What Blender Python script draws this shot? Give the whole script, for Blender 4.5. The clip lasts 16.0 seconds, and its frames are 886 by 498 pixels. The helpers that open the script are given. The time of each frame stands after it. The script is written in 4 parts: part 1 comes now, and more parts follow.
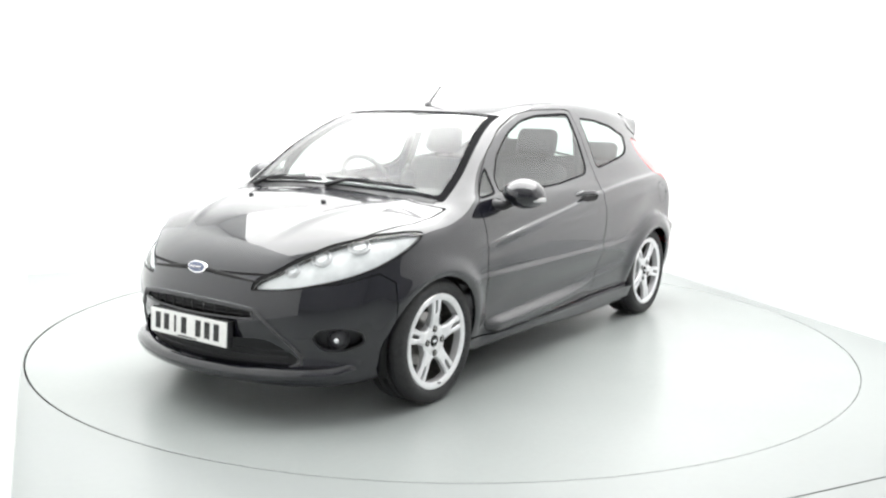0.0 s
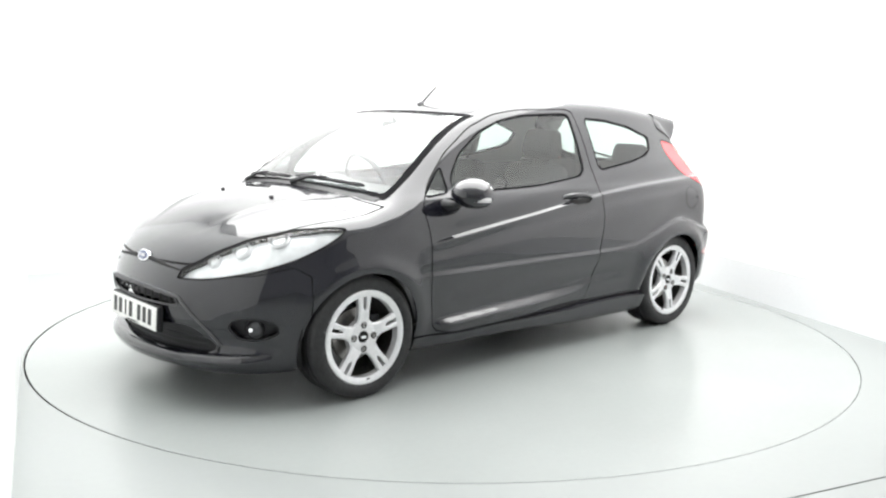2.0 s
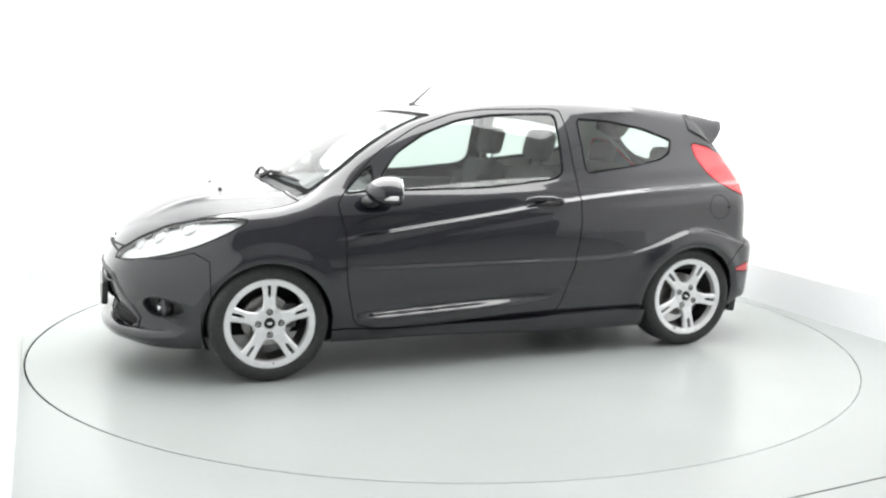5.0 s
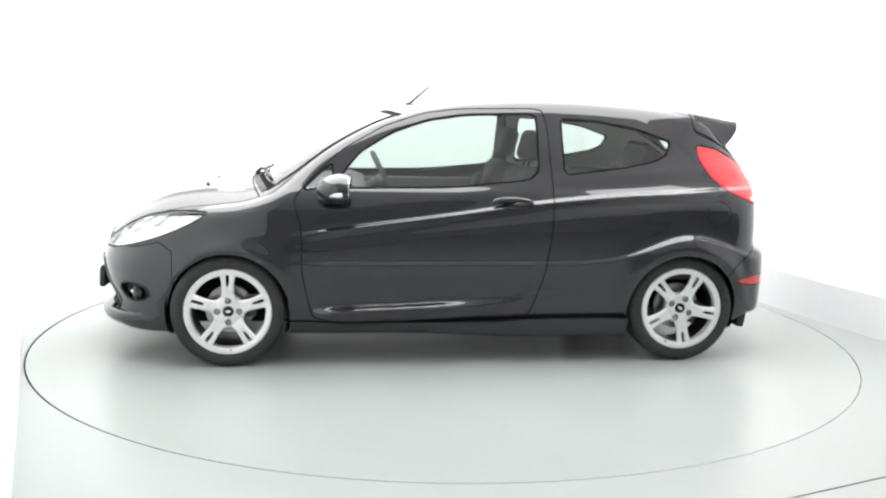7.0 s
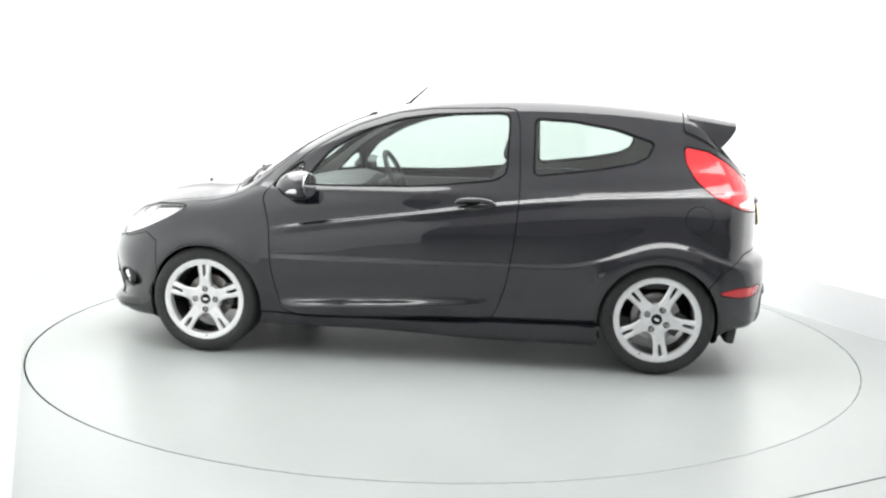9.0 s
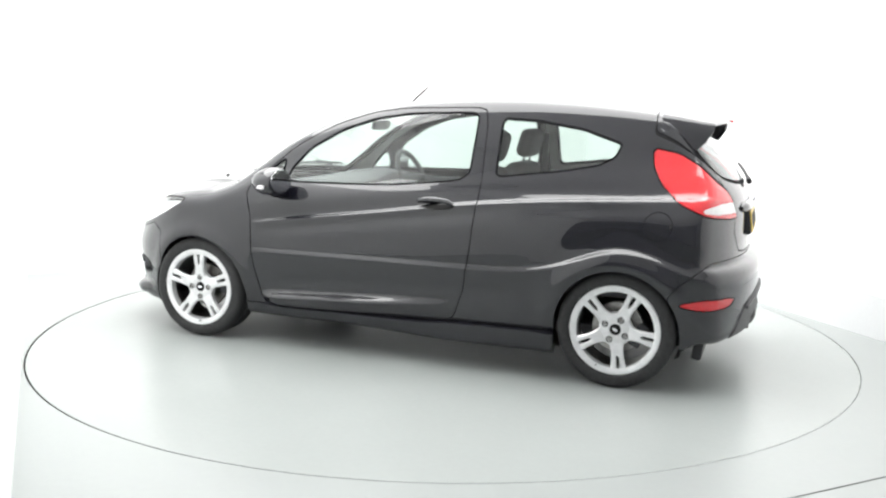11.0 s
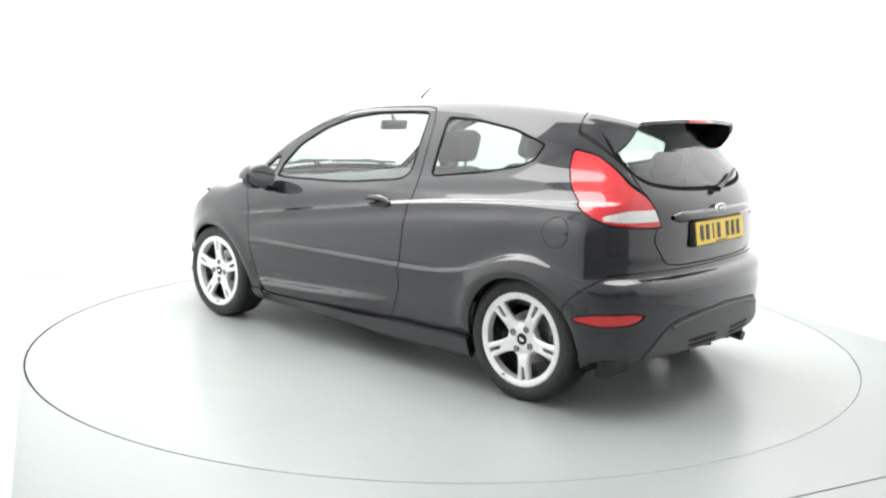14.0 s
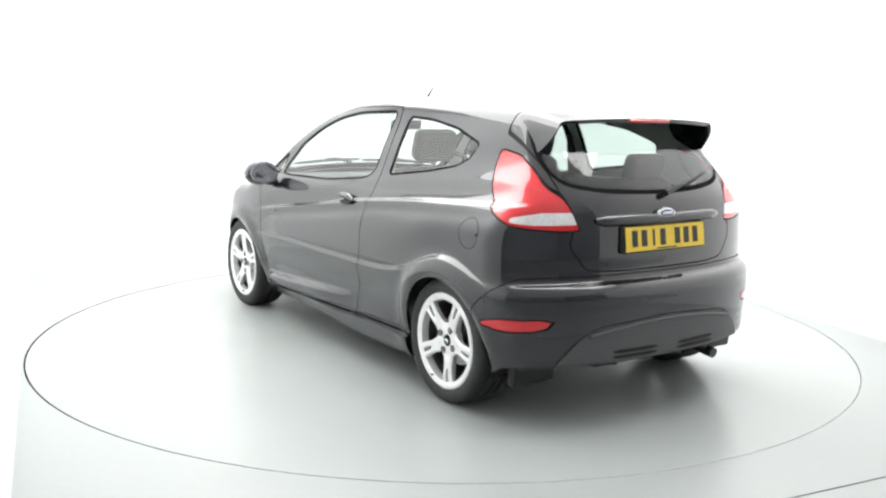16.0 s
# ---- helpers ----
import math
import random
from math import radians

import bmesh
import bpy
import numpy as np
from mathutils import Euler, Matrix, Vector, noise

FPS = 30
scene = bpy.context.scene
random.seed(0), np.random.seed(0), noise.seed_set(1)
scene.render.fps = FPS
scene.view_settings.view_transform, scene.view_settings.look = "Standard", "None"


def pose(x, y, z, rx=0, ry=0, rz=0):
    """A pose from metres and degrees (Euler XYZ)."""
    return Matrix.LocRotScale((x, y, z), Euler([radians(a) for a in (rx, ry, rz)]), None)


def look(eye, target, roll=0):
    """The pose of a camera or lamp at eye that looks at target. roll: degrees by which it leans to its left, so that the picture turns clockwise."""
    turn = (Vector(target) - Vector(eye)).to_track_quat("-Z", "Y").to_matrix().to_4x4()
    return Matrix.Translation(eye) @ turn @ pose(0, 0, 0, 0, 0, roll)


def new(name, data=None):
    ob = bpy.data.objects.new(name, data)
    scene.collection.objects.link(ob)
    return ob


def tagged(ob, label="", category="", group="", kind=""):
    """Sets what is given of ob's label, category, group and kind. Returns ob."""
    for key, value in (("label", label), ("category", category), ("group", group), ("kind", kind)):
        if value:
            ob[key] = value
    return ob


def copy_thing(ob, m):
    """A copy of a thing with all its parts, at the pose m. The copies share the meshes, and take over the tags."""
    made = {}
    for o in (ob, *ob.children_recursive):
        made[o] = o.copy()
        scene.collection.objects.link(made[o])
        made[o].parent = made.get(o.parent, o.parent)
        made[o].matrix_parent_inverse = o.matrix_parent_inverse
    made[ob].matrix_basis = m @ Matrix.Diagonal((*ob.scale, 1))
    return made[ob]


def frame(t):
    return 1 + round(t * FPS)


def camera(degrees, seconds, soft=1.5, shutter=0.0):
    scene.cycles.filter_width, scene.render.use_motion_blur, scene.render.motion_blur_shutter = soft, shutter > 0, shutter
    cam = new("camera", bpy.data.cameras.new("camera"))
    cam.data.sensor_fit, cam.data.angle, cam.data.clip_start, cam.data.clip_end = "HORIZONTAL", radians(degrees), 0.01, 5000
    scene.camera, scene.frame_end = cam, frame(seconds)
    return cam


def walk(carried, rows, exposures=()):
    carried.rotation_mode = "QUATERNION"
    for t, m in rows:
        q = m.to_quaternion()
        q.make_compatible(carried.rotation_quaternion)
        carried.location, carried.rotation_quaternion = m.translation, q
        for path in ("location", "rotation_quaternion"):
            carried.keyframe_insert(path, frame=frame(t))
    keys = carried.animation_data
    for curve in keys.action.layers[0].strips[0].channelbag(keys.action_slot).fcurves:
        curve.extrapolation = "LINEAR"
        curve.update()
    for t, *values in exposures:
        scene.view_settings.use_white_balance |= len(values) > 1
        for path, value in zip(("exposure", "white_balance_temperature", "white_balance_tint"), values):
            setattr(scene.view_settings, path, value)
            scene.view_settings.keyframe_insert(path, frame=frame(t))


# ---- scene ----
# ---------- camera: stands still in the open side of a photo booth ----------
cam = camera(52.6, 16.0, soft=2.3)
EYE = look((0.0, -5.61, 1.378), (-0.0136, 0.3188, 0.4556), 1.10)
walk(cam, [(0.0, EYE), (16.0, EYE)])

# ---------- light ----------
scene.view_settings.exposure = 0.42
world = bpy.data.worlds.new("world")
scene.world = world
world.use_nodes = True
world.node_tree.nodes["Background"].inputs[0].default_value = (0.9, 0.95, 1.0, 1)
world.node_tree.nodes["Background"].inputs[1].default_value = 0.15


def area(name, place, target, sx, sy, power, colour):
    data = bpy.data.lights.new(name, "AREA")
    data.shape, data.size, data.size_y, data.energy, data.color = "RECTANGLE", sx, sy, power, colour
    ob = new(name, data)
    ob.matrix_world = look(place, target)
    return ob


area("ceiling_softbox", (0.0, 0.45, 3.34), (0.0, 0.45, 0), 5.2, 4.4, 320, (1.0, 1.0, 0.99))


# ---------- materials ----------
def material(name, colour, rough=0.5, metal=0.0, coat=0.0, coat_rough=0.03, emit=0.0, emit_colour=None, grain=0.0, grain_scale=60.0,
             bump=0.0, bump_scale=120.0, stain=0.0, stain_scale=2.0, rough_var=0.0, ior=1.45, spec=0.5, coat_ior=1.5):
    m = bpy.data.materials.new(name)
    m.use_nodes = True
    nt = m.node_tree
    b = nt.nodes["Principled BSDF"]
    b.inputs["Base Color"].default_value = (*colour, 1)
    b.inputs["Roughness"].default_value = rough
    b.inputs["Metallic"].default_value = metal
    b.inputs["Coat Weight"].default_value = coat
    b.inputs["Coat Roughness"].default_value = coat_rough
    b.inputs["Coat IOR"].default_value = coat_ior
    b.inputs["IOR"].default_value = ior
    b.inputs["Specular IOR Level"].default_value = spec
    if emit:
        b.inputs["Emission Color"].default_value = (*(emit_colour or colour), 1)
        b.inputs["Emission Strength"].default_value = emit
    if grain or stain or bump or rough_var:
        tc = nt.nodes.new("ShaderNodeTexCoord")

        def tex(scale, detail=4.0):
            n = nt.nodes.new("ShaderNodeTexNoise")
            n.inputs["Scale"].default_value, n.inputs["Detail"].default_value = scale, detail
            nt.links.new(tc.outputs["Object"], n.inputs["Vector"])
            return n

        def remap(sock, lo, hi):
            n = nt.nodes.new("ShaderNodeMapRange")
            n.inputs["From Min"].default_value, n.inputs["From Max"].default_value = 0.3, 0.7
            n.inputs["To Min"].default_value, n.inputs["To Max"].default_value = lo, hi
            nt.links.new(sock, n.inputs["Value"])
            return n.outputs["Result"]

        def times(a, c):
            n = nt.nodes.new("ShaderNodeMath")
            n.operation = "MULTIPLY"
            nt.links.new(a, n.inputs[0])
            nt.links.new(c, n.inputs[1])
            return n.outputs[0]
        if grain or stain:
            f = times(remap(tex(grain_scale).outputs["Fac"], 1 - grain, 1 + grain), remap(tex(stain_scale).outputs["Fac"], 1 - stain, 1 + stain))
            mul = nt.nodes.new("ShaderNodeVectorMath")
            mul.operation = "SCALE"
            mul.inputs[0].default_value = colour
            nt.links.new(f, mul.inputs["Scale"])
            nt.links.new(mul.outputs[0], b.inputs["Base Color"])
        if rough_var:
            nt.links.new(remap(tex(stain_scale * 1.7).outputs["Fac"], rough - rough_var, rough + rough_var), b.inputs["Roughness"])
        if bump:
            n = nt.nodes.new("ShaderNodeBump")
            n.inputs["Strength"].default_value, n.inputs["Distance"].default_value = bump, 0.002
            nt.links.new(tex(bump_scale).outputs["Fac"], n.inputs["Height"])
            nt.links.new(n.outputs[0], b.inputs["Normal"])
    return m


def glass(name, tint, gloss=1.0, ior=1.45):
    m = bpy.data.materials.new(name)
    m.use_nodes = True
    nt = m.node_tree
    nt.nodes.remove(nt.nodes["Principled BSDF"])
    out = nt.nodes["Material Output"]
    tr, gl, mix, fr, pw, ma = (nt.nodes.new("ShaderNode" + k) for k in ("BsdfTransparent", "BsdfGlossy", "MixShader", "LayerWeight", "Math", "Math"))
    tr.inputs[0].default_value = (*tint, 1)
    gl.inputs[0].default_value = (gloss, gloss, gloss, 1)
    gl.inputs["Roughness"].default_value = 0.01
    f0 = 1.7 * ((ior - 1) / (ior + 1))**2
    fr.inputs["Blend"].default_value = 0.5
    pw.operation, ma.operation = "POWER", "MULTIPLY_ADD"
    pw.inputs[1].default_value, ma.inputs[1].default_value, ma.inputs[2].default_value = 4.5, 1 - f0, f0
    nt.links.new(fr.outputs["Facing"], pw.inputs[0])
    nt.links.new(pw.outputs[0], ma.inputs[0])
    nt.links.new(ma.outputs[0], mix.inputs[0])
    nt.links.new(tr.outputs[0], mix.inputs[1])
    nt.links.new(gl.outputs[0], mix.inputs[2])
    nt.links.new(mix.outputs[0], out.inputs[0])
    return m


PAINT = material("black_paint", (0.0065, 0.0065, 0.0110), 0.35, 0.0, 1.0, 0.006, grain=0.25, grain_scale=900, spec=0.12, coat_ior=1.66)
BLACK = material("black_plastic", (0.016, 0.016, 0.018), 0.45, grain=0.2, grain_scale=200, bump=0.15, bump_scale=500)
GREY_PLASTIC = material("grey_plastic", (0.085, 0.085, 0.088), 0.5, grain=0.15, grain_scale=200, bump=0.2, bump_scale=600)
SEAM = material("seam_shadow", (0.006, 0.006, 0.006), 0.7)
SEAL = material("seal_rubber", (0.012, 0.012, 0.013), 0.9, spec=0.05, grain=0.2, grain_scale=150)
RUBBER = material("tyre_rubber", (0.025, 0.025, 0.026), 0.62, grain=0.25, grain_scale=60, bump=0.3, bump_scale=300)
ALLOY = material("alloy", (0.80, 0.80, 0.81), 0.3, 0.45, grain=0.06, grain_scale=40)
STEEL = material("disc_steel", (0.35, 0.34, 0.33), 0.38, 1.0, grain=0.2, grain_scale=50)
CHROME = material("chrome", (0.8, 0.8, 0.82), 0.08, 1.0)
DARK_METAL = material("dark_metal", (0.08, 0.08, 0.085), 0.4, 0.8, grain=0.2)
GLASS = glass("window_glass", (0.68, 0.75, 0.72), 1.0, 1.5)
SCREEN = glass("screen_glass", (0.82, 0.88, 0.85), 1.0, 1.42)
LENS = glass("lamp_lens", (0.97, 0.98, 0.98), 1.0, 1.4)
RED = material("red_lens", (0.62, 0.012, 0.02), 0.12, coat=1.0, grain=0.08, grain_scale=30)
WHITE_LENS = material("clear_lens", (0.75, 0.74, 0.74), 0.12, coat=1.0, grain=0.1, grain_scale=60)
REFLECTOR = material("lamp_reflector", (0.90, 0.91, 0.92), 0.35, 0.12, grain=0.1, grain_scale=20)
PLATE_WHITE = material("plate_white", (0.82, 0.82, 0.80), 0.3, grain=0.03)
PLATE_YELLOW = material("plate_yellow", (0.80, 0.55, 0.04), 0.3, grain=0.03)
INK = material("plate_ink", (0.012, 0.012, 0.012), 0.4)
BLUE = material("badge_enamel", (0.10, 0.12, 0.20), 0.2, coat=1.0)
CLOTH = material("seat_cloth", (0.042, 0.042, 0.046), 0.85, grain=0.3, grain_scale=150, bump=0.4, bump_scale=350, stain=0.1, stain_scale=6)
TRIM = material("cabin_trim", (0.065, 0.066, 0.070), 0.6, grain=0.15, grain_scale=120, bump=0.2, bump_scale=400)
LINING = material("headlining", (0.5, 0.5, 0.48), 0.9, grain=0.08, grain_scale=200)
MIRROR = material("mirror_glass", (0.85, 0.87, 0.88), 0.02, 1.0)
FLOOR = material("floor_paint", (0.322, 0.342, 0.336), 0.30, spec=0.5, stain=0.03, stain_scale=0.9, grain=0.012, grain_scale=30)
TABLE = material("turntable_paint", (0.330, 0.350, 0.343), 0.27, spec=0.5, stain=0.035, stain_scale=1.1, grain=0.012, grain_scale=35)
PIT = material("gap_dark", (0.012, 0.012, 0.012), 0.9)
JOINT = material("joint_filler", (0.16, 0.17, 0.165), 0.6)
WALL = material("wall_white", (0.86, 0.87, 0.865), 0.6, stain=0.015, stain_scale=0.8, grain=0.01, bump=0.05, bump_scale=60)
# Emission added to these walls so they render white and fill the booth.
GLOW_WALL = material("wall_glow", (0.66, 0.66, 0.66), 0.6, emit=0.36, emit_colour=(1.0, 1.0, 0.99))
BACK_WALL = material("back_wall_glow", (0.66, 0.66, 0.66), 0.6, emit=0.26, emit_colour=(1.0, 1.0, 0.99))
# Unseen ceiling: emission is added fill beside the softbox, softening shade.
CEILING = material("fill_ceiling", (0.80, 0.80, 0.80), 0.6, emit=0.28, emit_colour=(1.0, 1.0, 0.99))
DADO = material("dado_board", (0.78, 0.79, 0.80), 0.5, stain=0.02, stain_scale=1.0, grain=0.015)
HALL = material("hall_wall", (0.66, 0.67, 0.70), 0.8, stain=0.06, stain_scale=0.7, grain=0.03)
HALL_FLOOR = material("hall_floor", (0.45, 0.46, 0.45), 0.5, stain=0.08, stain_scale=0.8, grain=0.04)


# ---------- mesh helpers ----------
def finish(name, me, mat, parent=None, label="", smooth=True, shadow=True):
    if mat:
        me.materials.append(mat)
    if smooth:
        me.shade_smooth()
    ob = new(name, me)
    if parent:
        ob.parent = parent
    if label:
        ob["label"] = label
    if not shadow:
        ob.visible_shadow = False
    return ob


def part(name, bm, mat, parent=None, label="", smooth=True, angle=35):
    me = bpy.data.meshes.new(name)
    bm.normal_update()
    if smooth:
        for e in bm.edges:
            if len(e.link_faces) == 2 and e.calc_face_angle(0) > radians(angle):
                e.smooth = False
    bm.to_mesh(me)
    bm.free()
    return finish(name, me, mat, parent, label, smooth)


def box(bm, size, at=(0, 0, 0), rot=(0, 0, 0), bevel=0.0, segs=2):
    r = bmesh.ops.create_cube(bm, size=1.0)
    vs = r["verts"]
    bmesh.ops.scale(bm, vec=size, verts=vs)
    if bevel:
        es = {e for v in vs for e in v.link_edges}
        o = bmesh.ops.bevel(bm, geom=list(es), offset=bevel, segments=segs, profile=0.5, affect="EDGES")
        vs = list({v for f in o["faces"] for v in f.verts} | {v for v in vs if v.is_valid})
    bmesh.ops.transform(bm, matrix=pose(*at, *rot), verts=vs)
    return vs


def lathe(bm, prof, seg=48, axis="y", at=(0, 0, 0), closed=False):
    """Turn (radius, along) pairs round an axis."""
    rings = []
    for k in range(seg):
        a = 2 * math.pi * k / seg
        ring = []
        for r, h in prof:
            c, s = r * math.cos(a), r * math.sin(a)
            p = {"y": (c, h, s), "z": (c, s, h), "x": (h, c, s)}[axis]
            ring.append(bm.verts.new((p[0] + at[0], p[1] + at[1], p[2] + at[2])))
        rings.append(ring)
    n = len(prof)
    for k in range(seg):
        a, b = rings[k], rings[(k + 1) % seg]
        for i in range(n if closed else n - 1):
            j = (i + 1) % n
            try:
                bm.faces.new((a[i], a[j], b[j], b[i]))
            except ValueError:
                pass
    bmesh.ops.remove_doubles(bm, verts=[v for r in rings for v in r], dist=1e-6)
    bmesh.ops.recalc_face_normals(bm, faces=bm.faces)


def tube(bm, pts, radii, seg=10, flat=1.0):
    """A round bar through points; flat squeezes it along its second axis."""
    pts = [Vector(p) for p in pts]
    if not hasattr(radii, "__len__"):
        radii = [radii] * len(pts)
    rings = []
    for i, p in enumerate(pts):
        d = (pts[min(i + 1, len(pts) - 1)] - pts[max(i - 1, 0)]).normalized()
        u = d.cross(Vector((0, 0, 1)))
        u = u.normalized() if u.length > 1e-4 else Vector((1, 0, 0))
        w = u.cross(d)
        rings.append([bm.verts.new(p + (u * math.cos(2 * math.pi * k / seg) + w * flat * math.sin(2 * math.pi * k / seg)) * radii[i]) for k in range(seg)])
    for a, b in zip(rings, rings[1:]):
        for k in range(seg):
            bm.faces.new((a[k], a[(k + 1) % seg], b[(k + 1) % seg], b[k]))
    bm.faces.new(rings[0][::-1])
    bm.faces.new(rings[-1])


def spline(points, n=400):
    """A smooth curve y(x) through (x, y) knots, as a function."""
    xs, ys = np.array([p[0] for p in points], float), np.array([p[1] for p in points], float)
    d = np.diff(ys) / np.diff(xs)
    m = np.concatenate([[d[0]], (d[1:] + d[:-1]) / 2, [d[-1]]])

    def f(x):
        x = np.clip(x, xs[0], xs[-1])
        i = np.clip(np.searchsorted(xs, x) - 1, 0, len(xs) - 2)
        h = xs[i + 1] - xs[i]
        t = (x - xs[i]) / h
        return ((2 * t**3 - 3 * t**2 + 1) * ys[i] + (t**3 - 2 * t**2 + t) * h * m[i] + (-2 * t**3 + 3 * t**2) * ys[i + 1] + (t**3 - t**2) * h * m[i + 1])
    return f


def rounded(poly, times=2, cut=0.2):
    """Cuts the corners of an outline, so that it turns softly."""
    p = np.array(poly, float)
    for _ in range(times):
        q = np.roll(p, -1, 0)
        p = np.stack([p * (1 - cut) + q * cut, p * cut + q * (1 - cut)], 1).reshape(-1, 2)
    return p


def outline(poly, u, v):
    """Signed distance from (u, v) to an outline, below nought inside."""
    a = np.asarray(poly, float)
    b = np.roll(a, -1, 0)
    best, inside = np.full(u.shape, 1e9), np.zeros(u.shape, bool)
    for (ax, ay), (bx, by) in zip(a, b):
        ex, ey = bx - ax, by - ay
        t = np.clip(((u - ax) * ex + (v - ay) * ey) / (ex * ex + ey * ey + 1e-12), 0, 1)
        best = np.minimum(best, (u - ax - t * ex)**2 + (v - ay - t * ey)**2)
        with np.errstate(divide="ignore", invalid="ignore"):
            inside ^= ((ay > v) != (by > v)) & (u < ex * (v - ay) / (ey if abs(ey) > 1e-12 else 1e-12) + ax)
    return np.where(inside, -1, 1) * np.sqrt(best)


# ---------- the car's skin, in its own space: front at -x, its near side at -y, ground at z = 0 ----------
AXLE_F, AXLE_R, HUB_Z = -1.2445, 1.2445, 0.295
TOP = spline([(-2.4, 0.30), (-2.05, 0.60), (-1.96, 0.69), (-1.84, 0.776), (-1.67, 0.870), (-1.5, 0.922), (-1.337, 0.948), (-1.22, 0.958), (-1.13, 0.976), (-1.0, 1.055),
              (-0.83, 1.172), (-0.66, 1.264), (-0.49, 1.337), (-0.316, 1.387), (-0.108, 1.426), (0.2, 1.451), (0.56, 1.457), (0.925, 1.441), (1.29, 1.404), (1.6, 1.358), (2.2, 1.27)])
WIDE = spline([(0.0, 0.72), (0.15, 0.748), (0.2, 0.770), (0.3, 0.794), (0.45, 0.824), (0.56, 0.845), (0.62, 0.850), (0.70, 0.848), (0.80, 0.838), (0.86, 0.827), (0.93, 0.798), (0.97, 0.768), (1.03, 0.732), (1.2, 0.660), (1.36, 0.582), (1.5, 0.51)])
FRONT = spline([(0.0, -1.86), (0.12, -1.93), (0.17, -1.985), (0.22, -2.0), (0.3, -1.985), (0.42, -2.012), (0.52, -2.02), (0.6, -1.998), (0.7, -1.965), (0.9, -1.85), (1.5, -1.4)])
REAR = spline([(0.0, 1.74), (0.17, 1.80), (0.25, 1.865), (0.4, 1.885), (0.54, 1.892), (0.595, 1.888), (0.622, 1.868), (0.642, 1.838), (0.66, 1.832), (0.75, 1.830), (0.9, 1.818), (0.98, 1.795), (1.05, 1.752), (1.2, 1.640), (1.32, 1.545), (1.5, 1.39)])
SWAGE = spline([(-1.1, 0.69), (-0.75, 0.738), (-0.42, 0.782), (-0.06, 0.828), (0.395, 0.890), (0.864, 0.933), (1.376, 0.962), (1.9, 0.985)])


def smax(a, b, k):
    h = np.maximum(k - np.abs(a - b), 0) / k
    return np.maximum(a, b) + h * h * k * 0.25


def ease(x, lo, hi):
    t = np.clip((x - lo) / (hi - lo), 0, 1)
    return t * t * (3 - 2 * t)


def half_width(x, z):
    w = WIDE(z)
    w = w - 0.105 * np.clip(-0.9 - x, 0, 2)**2 - 0.035 * np.clip((x - 1.0) / 0.8, 0, 2)**2
    w = w - ease(z, 0.9, 1.2) * 0.05 * np.clip(x - 0.3, 0, 2)**2
    mid = ease(x, -1.0, -0.6)
    haunch = np.exp(-((x - 1.27) / 0.32)**2)
    zl = 0.555 + 0.135 * haunch
    hip = ease(x, -1.0, -0.7) * (1 - ease(x, 1.6, 1.85))
    w = w + hip * ((0.014 + 0.010 * haunch) * (0.36 - ease(z, zl, zl + 0.024 + 0.010 * haunch) + 0.64 * ease(z, zl + 0.05, zl + 0.22)))
    s = SWAGE(x)
    w = w + mid * (0.008 - 0.020 * ease(z, s - 0.009, s + 0.009) + 0.014 * ease(z, s + 0.015, s + 0.11) - 0.009 * np.exp(-((z - s + 0.05) / 0.035)**2))
    door = ease(x, -0.85, -0.6) * (1 - ease(x, 0.45, 0.95))
    w = w - door * (0.012 * np.exp(-((z - 0.42 - 0.04 * x) / 0.06)**2))
    blade = ease(x, -0.84, -0.70) * (1 - ease(x, -0.2, 0.45))
    zb = 0.345 + 0.045 * x
    w = w + blade * (0.042 * (1 - ease(z, zb - 0.024, zb + 0.020)) - 0.042 * (1 - ease(z, zb - 0.13, zb - 0.026)))
    for ax in (AXLE_F, AXLE_R):
        r = np.hypot(x - ax, z - HUB_Z)
        w = w + 0.022 * np.exp(-((r - 0.345) / 0.055)**2) * ease(z, 0.15, 0.4)
    return w


def floor_line(x, ay):
    return 0.165 + 0.105 * ease(x, 1.48, 1.66) * (1 - 0.12 * ease(ay, 0.55, 0.70))


def skin(x, y, z):
    """Below nought inside the body."""
    ay = np.sqrt(y * y + 1e-6)
    side = ay - half_width(x, z)
    bon = 1 - ease(x, -1.25, -0.9)
    top = z - TOP(x - 0.22 * y * y * (1 - 0.4 * bon)) + y * y * (0.06 + 0.09 * bon) - bon * ease(x, -1.85, -1.55) * 0.010 * np.exp(-((ay - 0.50 - 0.36 * (x + 1.2)) / 0.035)**2)
    front = FRONT(z) + 0.30 * y * y + 0.6 * y**4 - x
    rear = x - REAR(z) + 0.15 * y * y + 0.23 * y**4
    bottom = floor_line(x, ay) - z
    f = smax(side, top, 0.07)
    f = smax(f, rear, 0.075)
    f = smax(f, front, 0.10)
    return smax(f, bottom, 0.03)


NA, ZA, XA, XB = 600, 0.56, -1.12, 1.12
phi = (np.arange(NA) + 0.5) * 2 * np.pi / NA
phi = phi - 0.33 * np.sin(2 * phi)
cap = np.linspace(0.012, np.pi / 2, 76)
mid = np.linspace(XA, XB, 130)[1:-1]
org, dirs = [], []
for a in cap:
    org.append(np.tile((XA, 0, ZA), (NA, 1)))
    dirs.append(np.stack([np.full(NA, -np.cos(a)), np.sin(a) * np.cos(phi), np.sin(a) * np.sin(phi)], 1))
for x in mid:
    org.append(np.tile((x, 0, ZA), (NA, 1)))
    dirs.append(np.stack([np.zeros(NA), np.cos(phi), np.sin(phi)], 1))
